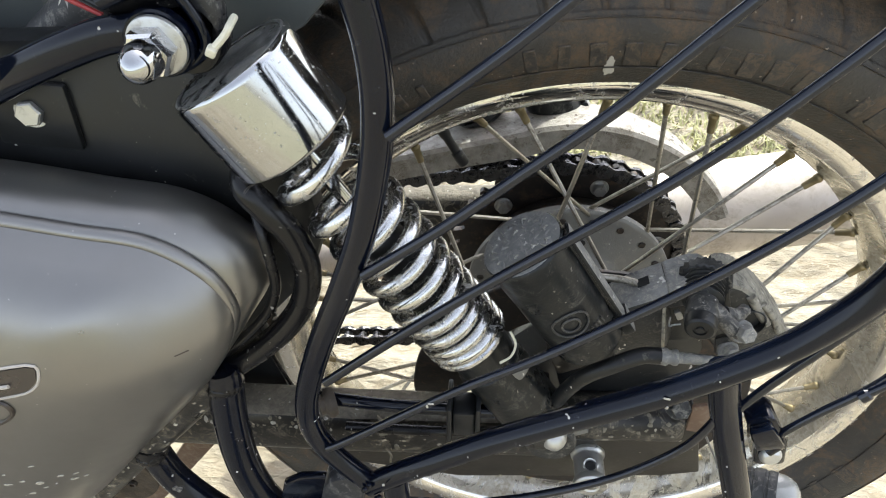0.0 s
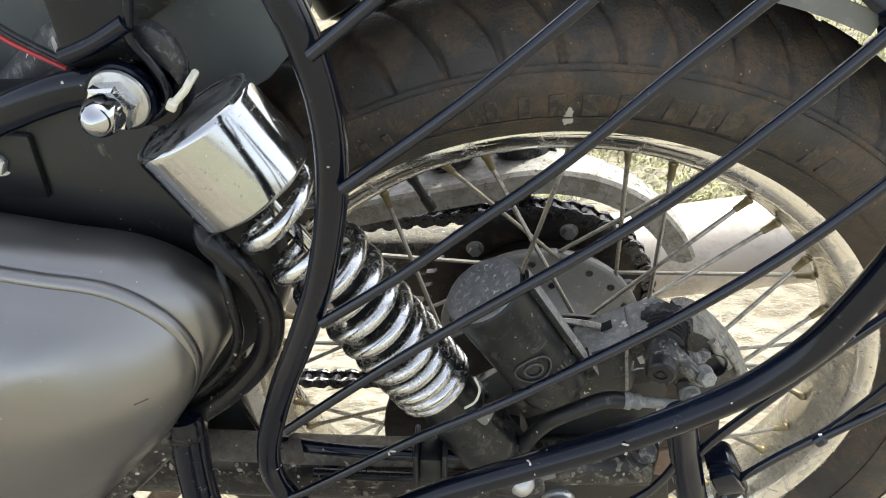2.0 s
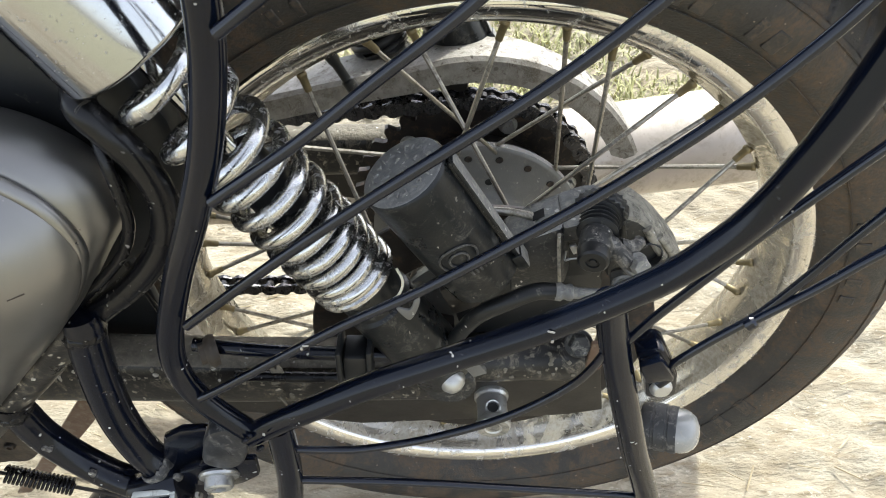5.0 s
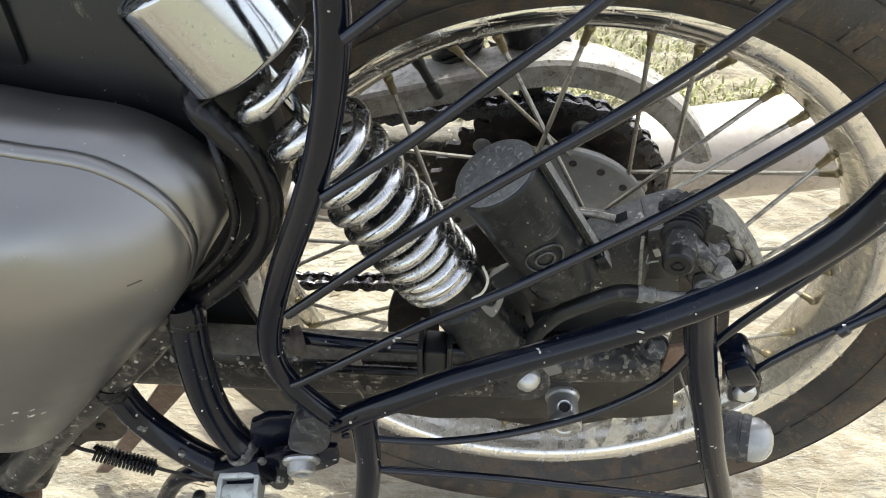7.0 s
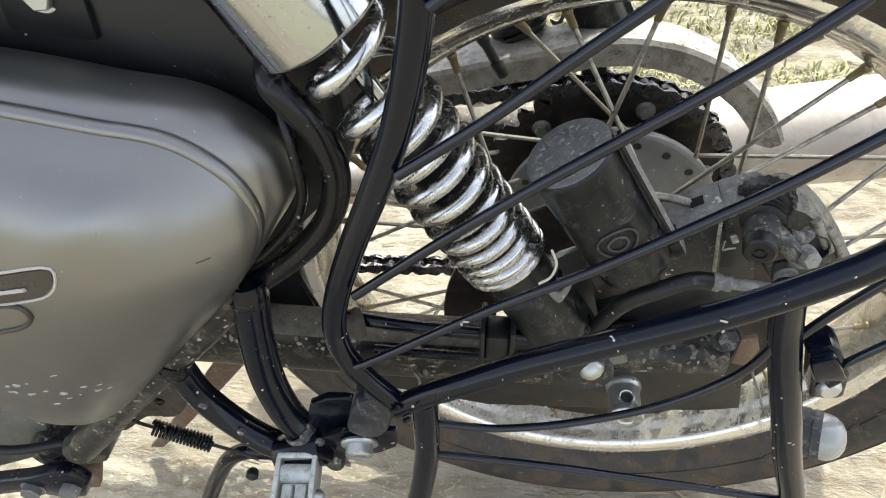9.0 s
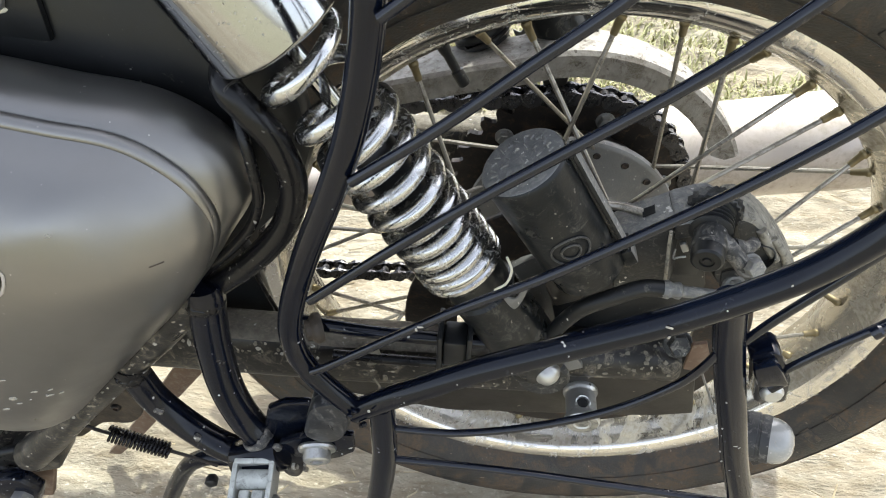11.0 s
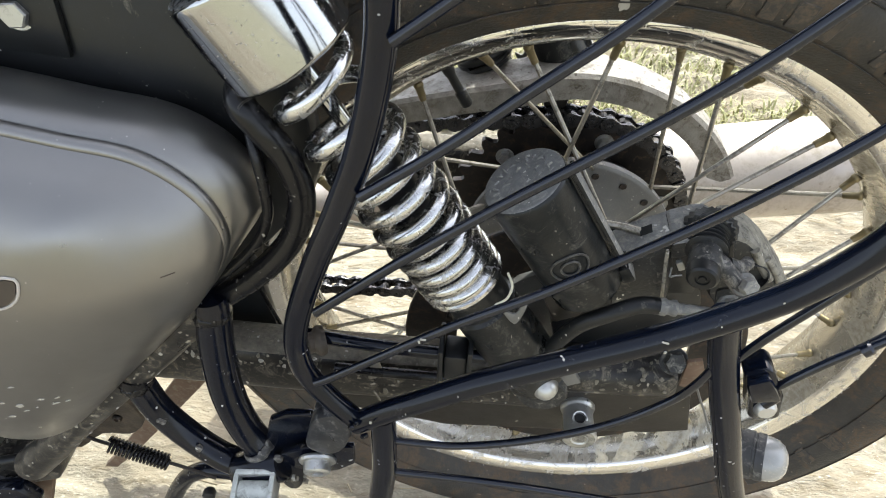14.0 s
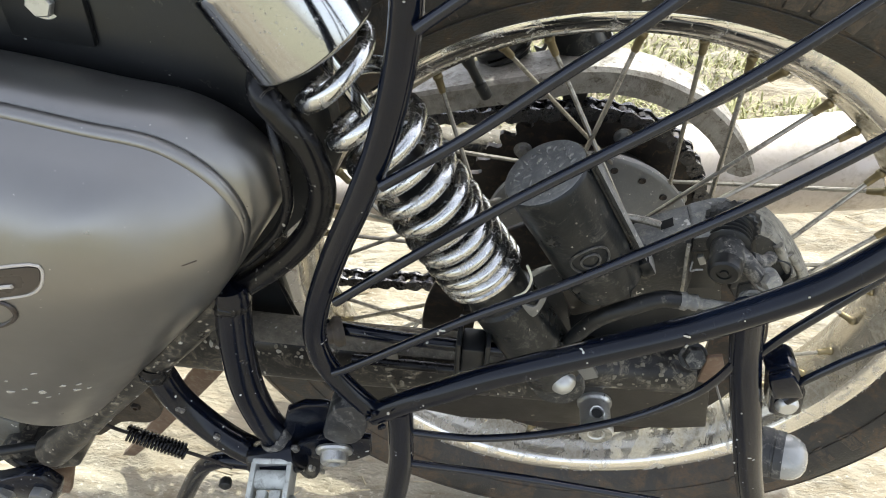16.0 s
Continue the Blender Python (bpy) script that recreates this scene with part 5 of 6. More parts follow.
q = random.Random(21)
for k in range(30):                      # along the frame tube below the cover
    t = q.random()
    at = Vector((-0.2400, -0.158, 0.4360)).lerp(Vector((-0.3720, -0.158, 0.3030)), t)
    d = Vector((-0.132, 0, -0.133)).normalized()
    a = radians(q.uniform(-60, 75))
    out = Vector((0, -1, 0)) * math.cos(a) + Vector((0.707, 0, -0.707)) * math.sin(a)
    r = q.uniform(0.0010, 0.0034)
    ring_q = [(r * q.uniform(0.4, 1.0) * math.cos(2 * math.pi * j / 8), 0.6 * r * q.uniform(0.4, 1.0) * math.sin(2 * math.pi * j / 8)) for j in range(8)]
    bm = slab(smooth_outline(ring_q, 2), -0.0003, 0.0006, 0.0001)
    bm.transform(Matrix.Translation(at + out * 0.0106) @ Matrix((d, -out, d.cross(-out))).transposed().to_4x4())
    part("mud_flake", bm, flake_white if k % 2 else dry_mud, frame_parts)
for k in range(14):                      # round the welded joint of the hanger
    smear(-0.208 + 0.040 * q.random(), -0.1862, 0.325 + 0.014 * q.random(), q.uniform(0.0012, 0.0030), 40 + k, hanger, dry_mud if k % 3 else flake_white)

for x, y, z, size in ((-0.2665, -0.1710, 0.3640, 0.0050), (-0.2460, -0.1755, 0.3420, 0.0040), (-0.2280, -0.1785, 0.3210, 0.0036), (-0.2130, -0.1860, 0.3300, 0.0050), (-0.1880, -0.1830, 0.3500, 0.0040), (-0.2180, -0.1845, 0.3360, 0.0046)):
    smear(x, y, z, size, int(-x * 9000), hanger, weld_mud)

for k in range(34):                      # splashes on the axle end of the swingarm
    a, x, r = radians(q.uniform(-5, 85)), q.uniform(-0.025, 0.058), q.uniform(0.0005, 0.0021)
    ring = [(r * q.uniform(0.5, 1.0) * math.cos(2 * math.pi * j / 8), r * q.uniform(0.5, 1.0) * math.sin(2 * math.pi * j / 8)) for j in range(8)]
    bm = slab(smooth_outline(ring, 2), -0.0003, 0.0006, 0.0001)
    bm.transform(Matrix.Translation((x, -0.108, 0.364)) @ Matrix.Rotation(-a, 4, "X") @ Matrix.Translation((0, -0.0166, 0)))
    part("mud_spot", bm, dry_mud, swing)

for k in range(90):                      # dried splashes along the side of the swingarm
    x, u = q.uniform(-0.30, -0.035), q.choice((q.uniform(0.35, 0.9), q.uniform(-0.8, 0.8)))
    zc = 0.362 - 0.008 * (x + 0.30) / 0.14 if x < -0.16 else 0.354 - 0.003 * (x + 0.16) / 0.13
    size = 1.0 - 0.12 * (x + 0.50) / 0.47
    y = -0.108 - 0.017 * size * (1 - abs(u) ** 3.33) ** 0.3
    r = q.uniform(0.0006, 0.0026)
    flow = q.choice((1.0, 1.0, 1.9))
    ring = [(r * q.uniform(0.35, 1.0) * math.cos(2 * math.pi * j / 8), flow * r * q.uniform(0.4, 1.0) * math.sin(2 * math.pi * j / 8)) for j in range(8)]
    bm = slab(smooth_outline(ring, 2), -0.0006, 0.0006, 0.0001)
    bm.transform(Matrix.Translation((x, y, zc + 0.026 * size * u)) @ Matrix.Rotation(-radians(60) * max(0, u) ** 3, 4, "X"))
    part("mud_spot", bm, (dry_mud, dry_mud, flake_white)[k % 3], swing)

# folding pillion footrest
peg = group_part("footrest", bike, "silver clevis of the folded pillion footrest with rubber grip")
c = Vector((-0.2015, -0.2025, 0.3345))
tilt = pose(0, 0, 0, 14, 0, 4)
base_m = Matrix.Translation(c) @ tilt @ Matrix.Scale(0.85, 4)
bm = block(0.0042, 0.036, 0.018, base_m @ pose(-0.0135, -0.001, 0), 0.0012)
block(0.0042, 0.036, 0.018, base_m @ pose(0.0135, -0.001, 0), 0.0012, bm)
block(0.0300, 0.0045, 0.018, base_m @ pose(0, 0.0175, 0), 0.0012, bm)
block(0.0300, 0.0045, 0.016, base_m @ pose(0, -0.018, -0.001), 0.0012, bm)
coat_facing(part("clevis", bm, bright_zinc, peg), pale_zinc, 0.7)
bm = lathe([(-0.010, 0), (-0.010, 0.0062), (0.010, 0.0062), (0.010, 0)], base_m @ Vector((0, 0.006, 0.0)), base_m.to_3x3() @ Vector((1, 0, 0)), n=20)
block(0.0090, 0.015, 0.011, base_m @ pose(0.0045, -0.009, -0.001), 0.002, bm)
block(0.0080, 0.015, 0.010, base_m @ pose(-0.0060, -0.009, -0.001), 0.002, bm)
part("hinge_block", bm, pale_zinc, peg)
part("hinge_pin", lathe([(0, 0), (0, 0.0052), (0.002, 0.005), (0.0045, 0.003), (0.005, 0)], base_m @ Vector((0.0155, -0.010, -0.002)), base_m.to_3x3() @ Vector((1, 0, 0)), n=18), zinc, peg)
part("flange", lathe([(0, 0), (0, 0.0215), (0.002, 0.022), (0.004, 0.0215), (0.004, 0)], base_m @ Vector((0, -0.021, -0.006)), base_m.to_3x3() @ Vector((0, -1, 0)), n=40), alloy, peg)
gp = [(0, 0), (0, 0.0195)]
for k in range(9):
    gp += [(0.004 + 0.008 * k, 0.0200), (0.0075 + 0.008 * k, 0.0200), (0.0082 + 0.008 * k, 0.0180), (0.0110 + 0.008 * k, 0.0180)]
gp += [(0.080, 0.019), (0.083, 0.012), (0.083, 0)]
part("rubber_grip", lathe(gp, base_m @ Vector((0, -0.025, -0.006)), base_m.to_3x3() @ Vector((0, -1, 0)), n=36), soft_rubber, peg)

# stand spring and lever
stand = group_part("stand", bike, "black stand lever with return spring")
sp0, sp1 = Vector((-0.3760, -0.120, 0.2390)), Vector((-0.3310, -0.120, 0.2150))
d = (sp1 - sp0).normalized()
v1 = d.cross(Vector((0, 1, 0))).normalized()
n_turn = 17
line = [sp0.lerp(sp1, k / (n_turn * 16)) + (v1 * math.cos(2 * math.pi * k / 16) + Vector((0, 1, 0)) * math.sin(2 * math.pi * k / 16)) * 0.0060 for k in range(n_turn * 16 + 1)]
part("return_spring", sweep(line, disc(0.0013, 8)), frame_black, stand)
part("spring_hook", tube([sp0 - d * 0.030 + v1 * 0.004, sp0 - d * 0.012, sp0 + d * 0.004], 0.0016, n=8), dark_steel, stand)
part("spring_hook", tube([sp1 - d * 0.004, sp1 + d * 0.020, sp1 + d * 0.042 - v1 * 0.002], 0.0016, n=8), dark_steel, stand)
part("lever", tube([(-0.288, -0.100, 0.169), (-0.301, -0.100, 0.171), (-0.321, -0.100, 0.168), (-0.344, -0.100, 0.149), (-0.372, -0.100, 0.103), (-0.410, -0.100, 0.028), (-0.449, -0.100, -0.058)], 0.0082, n=16), hanger_black, stand)
part("stop_knob", lathe([(0, 0), (0, 0.004), (0.003, 0.0058), (0.008, 0.0058), (0.010, 0.003), (0.010, 0)], (-0.313, -0.112, 0.157), (0.1, -1, 0), n=16), plastic_black, stand)
part("cross_brace", slab([(-0.338, 0.240), (-0.302, 0.244), (-0.349, 0.186), (-0.463, 0.052), (-0.500, 0.014), (-0.516, 0.014), (-0.485, 0.049), (-0.383, 0.182)], -0.026, -0.018, 0.0012), rust, stand, "rust-brown stand brace")
part("cross_brace", block(0.016, 0.012, 0.16, pose(-0.315, 0.04, 0.22, 0, -24, 0), 0.002), rust, stand)

# engine end and brackets below the cover
eng = group_part("engine_mount", bike, "dusty black engine bracket with bolts")
part("bracket", slab([(-0.640, 0.180), (-0.520, 0.214), (-0.468, 0.231), (-0.436, 0.247), (-0.424, 0.246), (-0.416, 0.228), (-0.428, 0.205), (-0.453, 0.199), (-0.481, 0.206), (-0.640, 0.150)], -0.170, -0.158, 0.002), hanger_black, eng, "scuffed black bracket bar")
side_plate = part("side_plate", slab(smooth_outline([(-0.392, 0.282), (-0.362, 0.300), (-0.345, 0.302), (-0.337, 0.288), (-0.337, 0.268), (-0.354, 0.250), (-0.380, 0.247), (-0.409, 0.222), (-0.424, 0.226), (-0.416, 0.250)], 3), -0.116, -0.104, 0.0015), rust_dark, eng, "mud-brown bracket plate with bolt holes")
for hx, hz in ((-0.356, 0.275), (-0.382, 0.262), (-0.406, 0.238)):
    part("bolt", lathe([(0, 0), (0, 0.0040), (0.002, 0.0040), (0.003, 0.0034), (0.003, 0.0020), (0.0012, 0.0018), (0.0012, 0)], (hx, -0.116, hz), (0, -1, 0), n=16), dark_steel, side_plate)
part("lower_lug", slab([(-0.445, 0.262), (-0.412, 0.262), (-0.396, 0.254), (-0.407, 0.230), (-0.435, 0.219), (-0.459, 0.225)], -0.150, -0.122, 0.003), swing_black, eng, "muddy black lug under the frame tube")
part("corner_plate", slab([(-0.445, 0.217), (-0.419, 0.222), (-0.446, 0.169), (-0.464, 0.166)], -0.146, -0.139, 0.0010), rust, eng, "brown dusty corner plate")
part("pivot_boss", lathe([(-0.030, 0), (-0.030, 0.0190), (0.006, 0.0198), (0.009, 0.0185), (0.009, 0.012), (0.007, 0.011), (0.007, 0)], (-0.446, -0.146, 0.246), (0.1, -1, 0.1), n=40), swing_black, eng, "round frame pivot filmed with dust")
part("casing", slab([(-0.640, 0.350), (-0.500, 0.352), (-0.450, 0.330), (-0.436, 0.290), (-0.462, 0.246), (-0.640, 0.226)], -0.140, -0.040, 0.006), engine_alloy, eng, "dull grey engine casing, dusty")
part("casing_cover", slab([(-0.640, 0.340), (-0.500, 0.302), (-0.455, 0.286), (-0.440, 0.279), (-0.446, 0.265), (-0.488, 0.214), (-0.640, 0.140)], -0.144, -0.132, 0.003), engine_alloy, eng)
part("casing_rib", tube([(-0.640, -0.157, 0.262), (-0.560, -0.157, 0.264), (-0.505, -0.156, 0.274)], 0.0035, n=10), engine_alloy, eng)
part("bolt", hex_bolt((-0.472, -0.170, 0.214), (0.05, -1, 0.1), 0.0085, 0.007, 0.0105), alloy, eng)
part("bolt", hex_bolt((-0.432, -0.170, 0.222), (0.05, -1, 0.1), 0.0085, 0.008, 0.0), alloy, eng)
part("bolt", hex_bolt((-0.420, -0.150, 0.247), (0.4, -1, 0), 0.0050, 0.010, 0.0), dark_steel, eng)
part("cable", tube([(-0.640, -0.150, 0.300), (-0.540, -0.166, 0.292), (-0.470, -0.166, 0.272), (-0.425, -0.150, 0.262)], 0.0040, n=10), plastic_black, eng)

# battery box and inner panels behind the cover
part("inner_panel", slab([(-0.520, 0.400), (-0.520, 0.650), (-0.300, 0.648), (-0.225, 0.646), (-0.192, 0.636), (-0.174, 0.610), (-0.156, 0.585), (-0.146, 0.560), (-0.145, 0.535), (-0.158, 0.505), (-0.185, 0.478), (-0.205, 0.464), (-0.300, 0.350)], -0.122, -0.105, 0.004), plastic_black, bike, "black plastic panel under the seat")
part("mud_shield", slab([(-0.300, 0.300), (-0.330, 0.420), (-0.290, 0.480), (-0.245, 0.490), (-0.225, 0.460), (-0.215, 0.420), (-0.214, 0.350), (-0.230, 0.310)], -0.085, -0.078, 0.002), plastic_black, bike, "black inner mud shield in front of the tyre")
part("shield_rib", tube([(-0.224, -0.087, 0.462), (-0.219, -0.087, 0.420), (-0.213, -0.087, 0.380), (-0.205, -0.087, 0.345)], 0.0016, n=8), frame_black, bike)

# ---- grey side cover ----
edge = [(-0.60, 0.606), (-0.45, 0.604), (-0.32, 0.5935), (-0.268, 0.5830), (-0.251, 0.5790), (-0.236, 0.5755), (-0.224, 0.5735), (-0.212, 0.5703), (-0.202, 0.5645), (-0.192, 0.5555), (-0.184, 0.5430), (-0.1808, 0.5290), (-0.1822, 0.5180), (-0.1900, 0.5020),
        (-0.2045, 0.4810), (-0.2265, 0.4580), (-0.2505, 0.4330), (-0.2775, 0.4050), (-0.3020, 0.3790), (-0.3220, 0.3590), (-0.3400, 0.3460), (-0.3580, 0.3420), (-0.3760, 0.3460), (-0.3950, 0.3580), (-0.45, 0.375), (-0.60, 0.42)]
ring = [Vector(q) for q in smooth_outline(edge, 6)]
n = len(ring)
for k in range(12):
    ring = [(ring[i - 1] + ring[i] * 2 + ring[(i + 1) % n]) / 4 for i in range(n)]
normals = []
for i in range(n):
    t = ring[(i + 2) % n] - ring[i - 2]
    normals.append(Vector((t.y, -t.x)).normalized())
for k in range(10):
    normals = [(normals[i - 1] + normals[i] * 2 + normals[(i + 1) % n]).normalized() for i in range(n)]
centre = sum(ring, Vector((0, 0))) / n
if (ring[0] - centre).dot(normals[0]) < 0:
    normals = [-q for q in normals]
# out from the ridge at the sides, along the top, and the depth
levels = [(0.0140, -0.0010, -0.1280), (0.0205, 0.0070, -0.1340), (0.0232, 0.0092, -0.1400), (0.0228, 0.0090, -0.1460), (0.0190, 0.0076, -0.1530), (0.0130, 0.0056, -0.1580), (0.0062, 0.0034, -0.1622), (0.0022, 0.0018, -0.1638), (0.0016, 0.0014, -0.1640),
          (0.0024, 0.0024, -0.1652), (0.0022, 0.0022, -0.1668), (0.0012, 0.0012, -0.1684), (-0.0004, -0.0004, -0.1696), (-0.0018, -0.0018, -0.1700), (-0.0024, -0.0024, -0.1698), (-0.0055, -0.0055, -0.1738), (-0.0099, -0.0099, -0.1800),
          (-0.0155, -0.0155, -0.1872), (-0.0225, -0.0225, -0.1942), (-0.0305, -0.0305, -0.1998), (-0.0405, -0.0405, -0.2042), (-0.0535, -0.0535, -0.2074), (-0.0710, -0.0710, -0.2094), (-0.0929, -0.0929, -0.2102)]
bm = bmesh.new()
loops = []
heart = Vector((-0.315, 0.505))
# the ridge runs out towards the lower rear corner
slim = [0.12 + 0.88 * (lambda u: u * u * (3 - 2 * u))(max(0.0, min(1.0, (q.y - 0.498) / 0.064))) for q in ring]
for k in range(12):
    slim = [(slim[i - 1] + slim[i] * 2 + slim[(i + 1) % n]) / 4 for i in range(n)]
for off, top_off, y in levels:
    deep = max(0.0, -0.0055 - off)
    at_edge = []
    for i in range(n):
        near = off + (top_off - off) * max(0.0, normals[i].y)
        at_edge.append(ring[i] + normals[i] * max(near, -0.0055) * slim[i])
    loops.append([bm.verts.new((q.x, y, q.y)) for q in [p + (heart - p) * deep / 0.115 for p in at_edge]])
for a, b in zip(loops, loops[1:]):
    for i in range(n):
        j = (i + 1) % n
        bm.faces.new((a[i], a[j], b[j], b[i]))
bm.faces.new(loops[-1])
for k in (8, 14):                 # crisp lines of the ridge
    for i in range(n):
        bm.edges.get((loops[k][i], loops[k][(i + 1) % n])).smooth = False
for k in range(24):
    bmesh.ops.smooth_vert(bm, verts=[v for loop in loops[17:-1] for v in loop], factor=0.5, use_axis_x=False, use_axis_y=True, use_axis_z=False)
bmesh.ops.recalc_face_normals(bm, faces=bm.faces)
cover = part("side_cover", bm, grey_paint, bike, "satin gunmetal grey side cover with a raised ridge")
FACE = -0.2144
skin = BVHTree.FromPolygons([v.co.copy() for v in cover.data.vertices], [tuple(p.vertices) for p in cover.data.polygons])


def drape(ob):
    """Lay a thin piece on the domed face."""
    for v in ob.data.vertices:
        v.co.x, v.co.z = v.co.x - 0.007, v.co.z - 0.0056
        hit = skin.ray_cast(Vector((v.co.x, -0.5, v.co.z)), Vector((0, 1, 0)))[0]
        if hit:
            v.co.y += hit.y - FACE
    return ob


bar = smooth_outline([(-0.345, 0.524), (-0.290, 0.5320), (-0.2580, 0.5365), (-0.2550, 0.5320), (-0.2620, 0.5230), (-0.2800, 0.5185), (-0.345, 0.508)], 3)
badge = drape(part("badge", slab(bar, FACE - 0.0006, FACE + 0.001, 0), decal_dark, cover, "dark brown badge with a pale outline"))
drape(part("badge_outline", sweep([Vector((x, FACE - 0.0003, z)) for x, z in smooth_outline([(-0.346, 0.5252), (-0.290, 0.5332), (-0.2574, 0.5378), (-0.2537, 0.5320), (-0.2614, 0.5219), (-0.2800, 0.5173), (-0.346, 0.507)], 3)], disc(0.0007, 6), closed=True), decal_pale, badge))
drape(part("badge_line", sweep([Vector((x, FACE - 0.0008, z)) for x, z in [(-0.345, 0.5150), (-0.290, 0.5230), (-0.270, 0.5260)]], disc(0.0010, 6)), decal_pale, badge))
drape(part("badge_curl", sweep([Vector((x, FACE - 0.0004, z)) for x, z in smooth_outline([(-0.345, 0.503), (-0.300, 0.5125), (-0.2810, 0.5150), (-0.2775, 0.5080), (-0.2850, 0.5000), (-0.300, 0.4950), (-0.345, 0.482)], 5)], disc(0.0012, 6), closed=True), decal_dark, badge))
rnd = random.Random(11)
for k in range(22):
    x, z = rnd.gauss(-0.308, 0.018), rnd.gauss(0.432, 0.010)
    if z < 0.414 or x > -0.272:
        continue
    s = rnd.uniform(0.0006, 0.0022)
    flake = [(x + s * rnd.uniform(0.5, 1.5) * math.cos(2 * math.pi * j / 7), z + s * rnd.uniform(0.2, 0.8) * math.sin(2 * math.pi * j / 7)) for j in range(7)]
    drape(part("paint_chip", slab(smooth_outline(flake, 2), FACE - 0.0004, FACE + 0.0004, 0), flake_white, cover))
drape(part("scratch", block(0.0055, 0.0004, 0.0007, pose(-0.1943, FACE - 0.0001, 0.5270, 0, 0, 0), 0.0001, None, 1), decal_dark, cover))

# ---- upper mount ----
mount = group_part("upper_mount", bike, "black upper mount with chrome acorn nut")
BX, BZ = -0.1805, 0.6535
part("stay_arm", sweep(spline([(-0.330, -0.138, 0.612), (-0.270, -0.143, 0.633), (-0.245, -0.146, 0.643), (-0.222, -0.147, 0.6510), (-0.202, -0.146, 0.6560), (-0.184, -0.145, 0.6565)], 6), disc(0.0076, 16, 0.62), up=(0, 1, 0)), gloss_black, mount, "flattened glossy black stay arm")
part("eye_plate", lathe([(0, 0), (0, 0.0128), (0.001, 0.0136), (0.005, 0.0136), (0.006, 0.0128), (0.006, 0)], (BX, -0.1515, BZ), (0, 1, 0), n=36), gloss_black, mount)
part("eye_ring", lathe([(0, 0), (0, 0.0145), (0.002, 0.0155), (0.012, 0.0155), (0.014, 0.0145), (0.014, 0)], (BX + 0.006, -0.142, BZ - 0.002), (0, 1, 0), n=36), frame_black, mount)
part("ear", slab(smooth_outline([(-0.1730, 0.6775), (-0.1650, 0.6780), (-0.1595, 0.6735), (-0.1570, 0.6670), (-0.1560, 0.6600), (-0.1590, 0.6540), (-0.1640, 0.6460), (-0.1710, 0.6430), (-0.1770, 0.6490), (-0.1780, 0.6640)], 3), -0.142, -0.134, 0.0025), scratched_black, mount, "dusty rounded black ear")
part("washer", lathe([(0, 0), (0, 0.0112), (0.0008, 0.0118), (0.0022, 0.0115), (0.0026, 0.0108), (0.0026, 0)], (BX + 0.0012, -0.1525, BZ + 0.0008), (0, -1, 0), n=36), zinc, mount)
part("nut", lathe([(0, 0), (0, 0.0098), (0.0065, 0.0098), (0.0080, 0.0086), (0.0080, 0)], (BX, -0.1548, BZ), (0, -1, 0), n=6), chrome, mount, smooth=False)
part("acorn_dome", lathe([(0, 0.0074), (0.004, 0.0076), (0.0065, 0.0074), (0.0100, 0.0062), (0.0125, 0.0042), (0.0139, 0.0018), (0.0142, 0)], (BX, -0.1618, BZ), (0, -1, 0), n=32), chrome_clean, mount, "polished chrome acorn nut")
part("cable_tie", tube([(-0.1490, -0.1480, 0.6615), (-0.1490, -0.1555, 0.6605), (-0.1510, -0.1565, 0.6580), (-0.1545, -0.1570, 0.6550), (-0.1570, -0.1570, 0.6530)], 0.0015, n=8), tie_white, mount, "white nylon cable tie")
part("tie_head", block(0.0040, 0.0040, 0.0042, pose(-0.1570, -0.1580, 0.6530, 20, 35, 10), 0.001), tie_white, mount)
part("strap_plate", prism([(-0.2030, -0.134, 0.760), (-0.1990, -0.145, 0.700), (-0.1975, -0.150, 0.6690), (-0.1840, -0.150, 0.6730), (-0.1690, -0.150, 0.6800), (-0.1660, -0.146, 0.700), (-0.1560, -0.134, 0.760)], (0.0, 0.005, 0.001), 0.0012), gloss_black, mount, "upright glossy black strap plate")
part("strap_fold", prism([(-0.1978, -0.1502, 0.6690), (-0.1840, -0.1502, 0.6730), (-0.1688, -0.1502, 0.6800), (-0.1700, -0.142, 0.6640), (-0.1880, -0.140, 0.6600), (-0.2020, -0.140, 0.6580)], (0.0, 0.004, 0.002), 0.0009), frame_black, mount, "underside of the folded strap")
part("strap_bend", tube([(-0.1980, -0.1485, 0.6700), (-0.1840, -0.1485, 0.6745), (-0.1690, -0.1485, 0.6815)], 0.0034, n=16), gloss_black, mount)
part("strap_edge", tube([(-0.160, -0.143, 0.720), (-0.1665, -0.1465, 0.690), (-0.1700, -0.1475, 0.6780), (-0.1690, -0.1470, 0.6715), (-0.1665, -0.1460, 0.6655), (-0.1640, -0.1460, 0.6580), (-0.1640, -0.1460, 0.6510), (-0.1685, -0.1460, 0.6455), (-0.1770, -0.1460, 0.6410)], 0.0021, n=10), gloss_black, mount)
part("seat_rail", tube([(-0.300, -0.095, 0.610), (-0.210, -0.095, 0.668), (-0.160, -0.092, 0.692), (-0.090, -0.090, 0.716)], 0.0125, n=20), soft_rubber, bike)
part("rear_panel", slab([(-0.420, 0.560), (-0.420, 0.800), (-0.090, 0.800), (-0.1130, 0.6710), (-0.1180, 0.6610), (-0.1290, 0.6460), (-0.1410, 0.6350), (-0.1590, 0.6270), (-0.1800, 0.6160), (-0.1970, 0.6070), (-0.260, 0.580)], -0.094, -0.088, 0.002), green_panel, bike, "dull grey-green plastic panel")
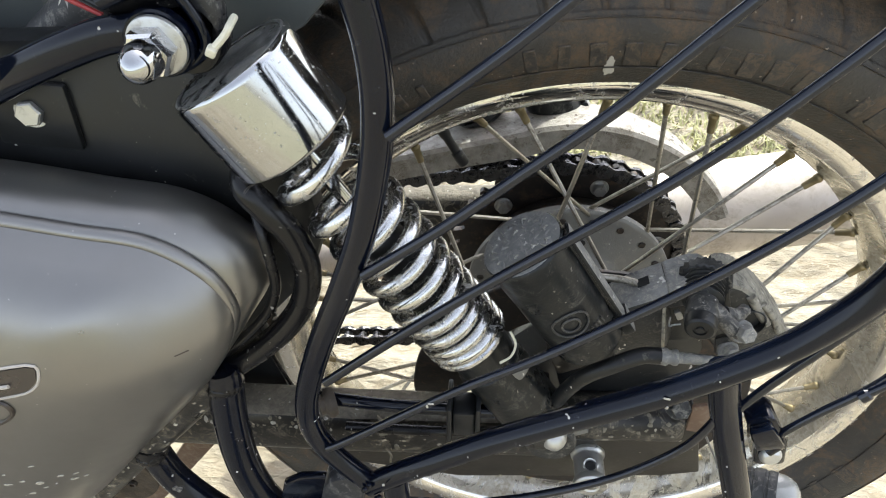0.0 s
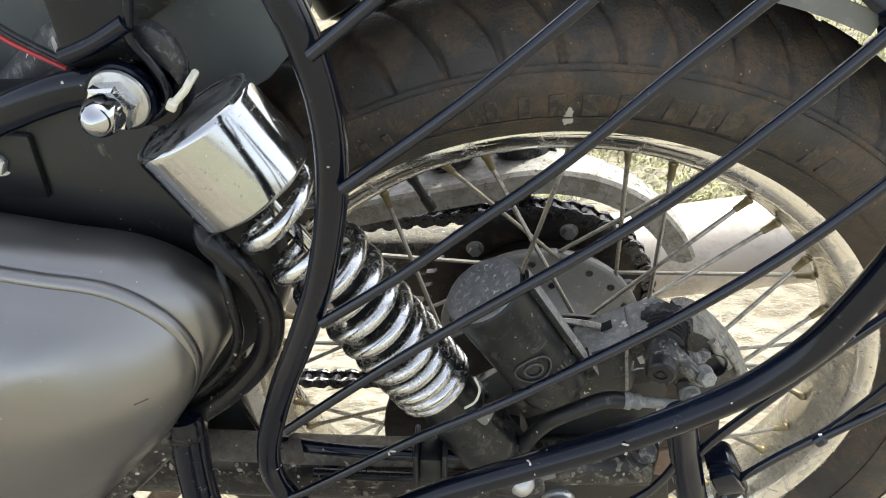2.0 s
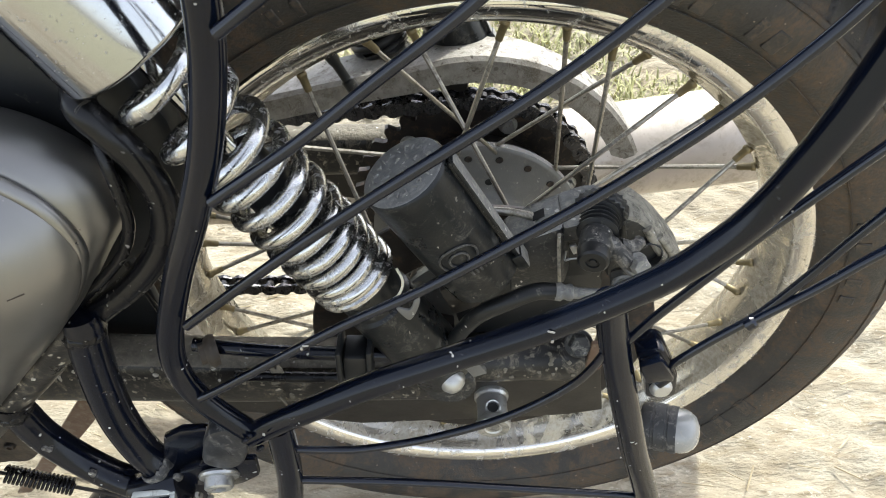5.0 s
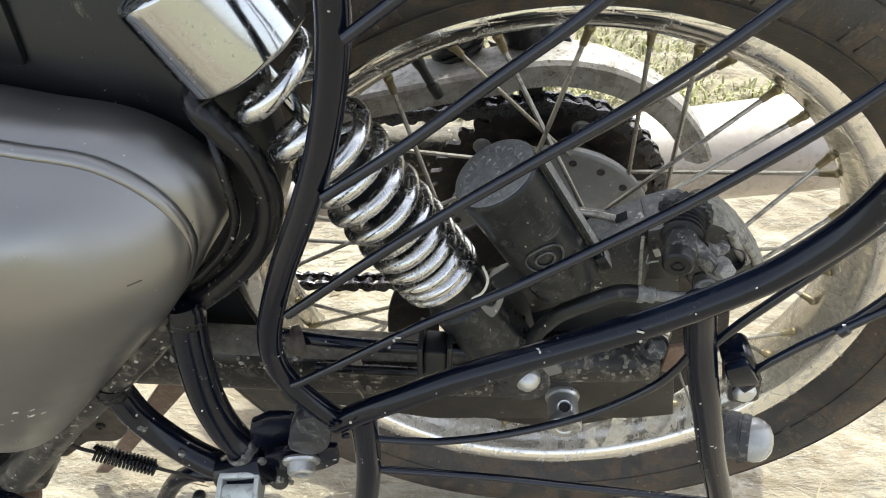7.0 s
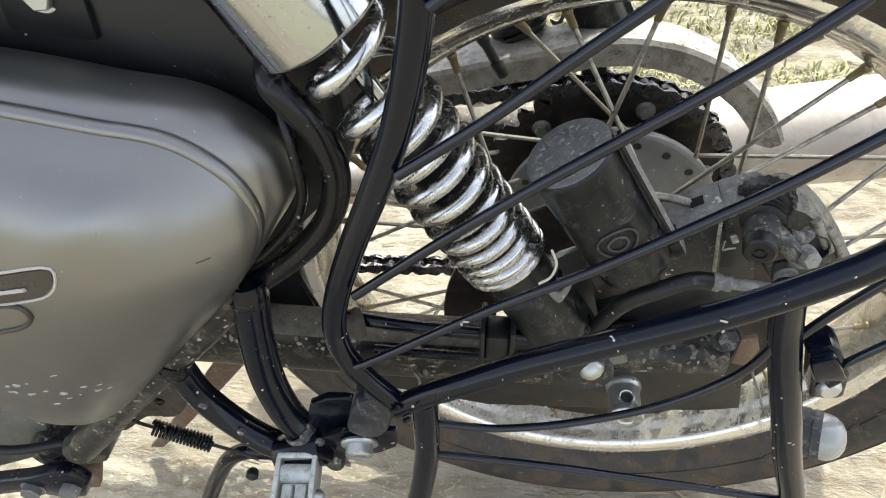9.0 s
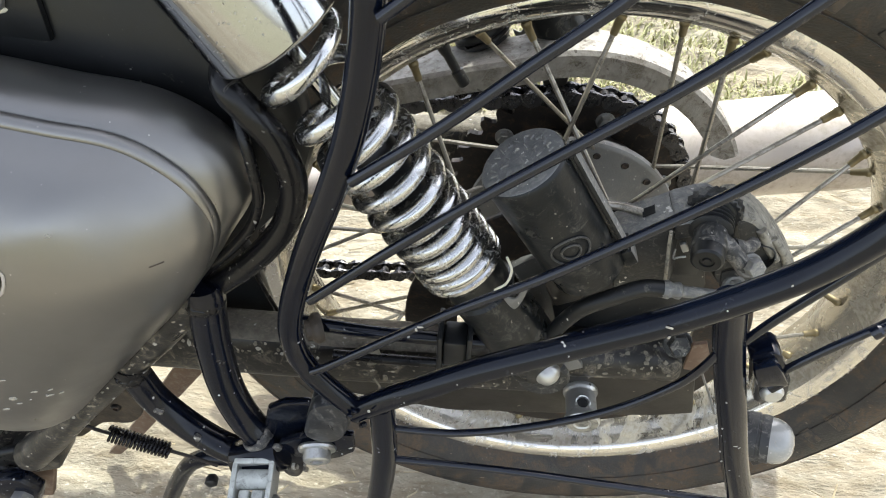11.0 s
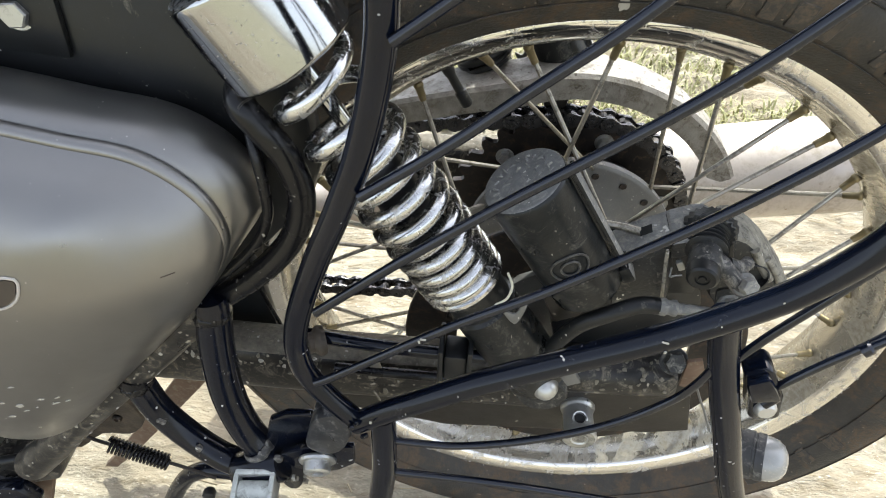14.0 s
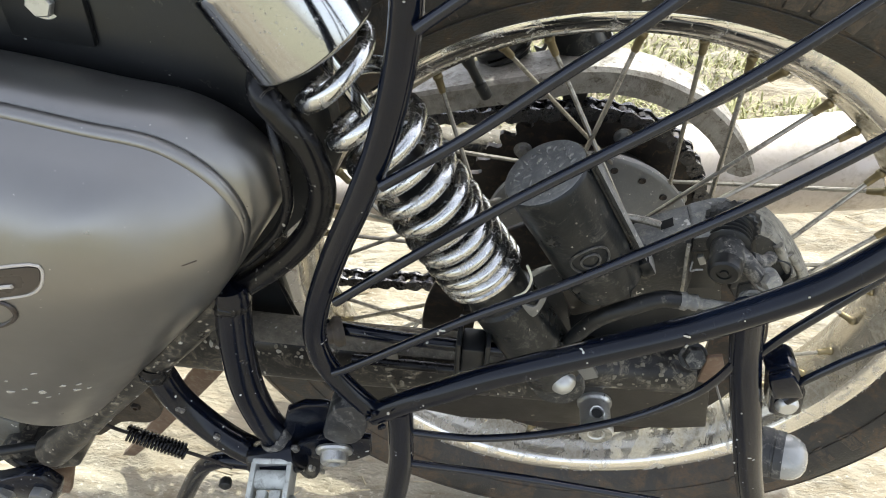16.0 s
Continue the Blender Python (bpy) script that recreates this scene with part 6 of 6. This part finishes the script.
part("wire", tube([(-0.290, -0.130, 0.705), (-0.250, -0.132, 0.688), (-0.228, -0.134, 0.672), (-0.208, -0.135, 0.660)], 0.0011, n=8), red_wire, bike, "thin red wire")
part("wire", tube([(-0.286, -0.131, 0.709), (-0.246, -0.133, 0.691), (-0.224, -0.135, 0.675), (-0.204, -0.136, 0.662)], 0.0013, n=8), plastic_black, bike)
part("panel_bolt", hex_bolt((-0.267, -0.125, 0.614), (0.1, -1, 0.1), 0.0062, 0.005, 0.0080), bright_zinc, bike, "pale bolt head on the black panel")
part("bolt_plate", block(0.040, 0.004, 0.034, pose(-0.268, -0.124, 0.612, 0, 8, 0), 0.0015), plastic_black, bike)
part("grip_sleeve", tube([(-0.330, -0.150, 0.668), (-0.290, -0.150, 0.658), (-0.262, -0.150, 0.645)], 0.013, n=18), soft_rubber, bike)

# rear mudguard over the tyre
def fender_section(r):
    return [(-0.068, r - 0.012), (-0.067, r - 0.004), (-0.060, r + 0.005), (-0.042, r + 0.012), (0, r + 0.016), (0.042, r + 0.012), (0.060, r + 0.005), (0.067, r - 0.004), (0.068, r - 0.012),
            (0.0665, r - 0.012), (0.0655, r - 0.005), (0.059, r + 0.003), (0.042, r + 0.010), (0, r + 0.014), (-0.042, r + 0.010), (-0.059, r + 0.003), (-0.0655, r - 0.005), (-0.0665, r - 0.012)]


bm = bmesh.new()
rows = []
for k in range(61):
    a = radians(26 + 152 * k / 60)
    ease = lambda t: max(0.0, min(1.0, t)) ** 2 * (3 - 2 * max(0.0, min(1.0, t)))
    r_a = 0.376 - 0.022 * ease((78 - math.degrees(a)) / 14)
    rows.append([bm.verts.new(AXLE + Vector((r * math.cos(a), y, r * math.sin(a)))) for y, r in fender_section(r_a)])
for r0, r1 in zip(rows, rows[1:]):
    for j in range(len(r0)):
        l = (j + 1) % len(r0)
        bm.faces.new((r0[j], r0[l], r1[l], r1[j]))
bm.faces.new(rows[0])
bm.faces.new(rows[-1][::-1])
bmesh.ops.recalc_face_normals(bm, faces=bm.faces)
part("rear_mudguard", bm, gloss_black, bike, "glossy black rear mudguard over the tyre")

# mudguard lip; its grey is a painted sky reflection
lip = [AXLE + Vector((0.3390 * math.cos(radians(a)), -0.0635, 0.3390 * math.sin(radians(a)))) for a in range(65, 77, 1)]
part("mudguard_lip", sweep(lip, [(-0.0050, -0.0012), (0.0050, -0.0012), (0.0050, 0.0012), (-0.0050, 0.0012)], up=(0, 1, 0)), lip_grey, bike, "dusty lip along the mudguard edge, reflected sky painted in grey")
part("lip_bracket", block(0.014, 0.016, 0.020, Matrix.Translation(AXLE + Vector((0.343 * math.cos(radians(63.8)), -0.066, 0.343 * math.sin(radians(63.8))))) @ pose(0, 0, 0, 0, -26, 0), 0.003), gloss_black, bike, "black bracket at the end of the lip")

# unseen seat, added above to shade the cover and show in the chrome
seat_line = [Vector((-0.86, 0, 0.865)), Vector((-0.70, 0, 0.835)), Vector((-0.45, 0, 0.825)), Vector((-0.25, 0, 0.838)), Vector((0.0, 0, 0.862)), Vector((0.12, 0, 0.872))]
sec = [(0.042 * math.copysign(abs(math.sin(t)) ** 0.7, math.sin(t)), 0.116 * math.copysign(abs(math.cos(t)) ** 0.55, math.cos(t))) for t in [2 * math.pi * k / 32 for k in range(32)]]
part("seat", sweep(spline(seat_line, 6), sec, up=(0, 1, 0), taper=lambda t: 0.72 + 0.28 * min(1, t * 3) - 0.08 * max(0, t - 0.9) * 10), seat_vinyl, bike, "black vinyl dual seat, unseen, shading the side cover")
# two unseen blocks, added to throw shade on the ground under the bike
part("air_box", block(0.40, 0.19, 0.30, pose(-0.555, 0.0, 0.56), 0.02), plastic_black, bike, "unseen black box behind the cover that shades the ground")
part("gearbox", block(0.44, 0.20, 0.30, pose(-0.83, 0.0, 0.36), 0.04, segs=3), caliper_black, bike, "unseen dusty black engine block that shades the ground")
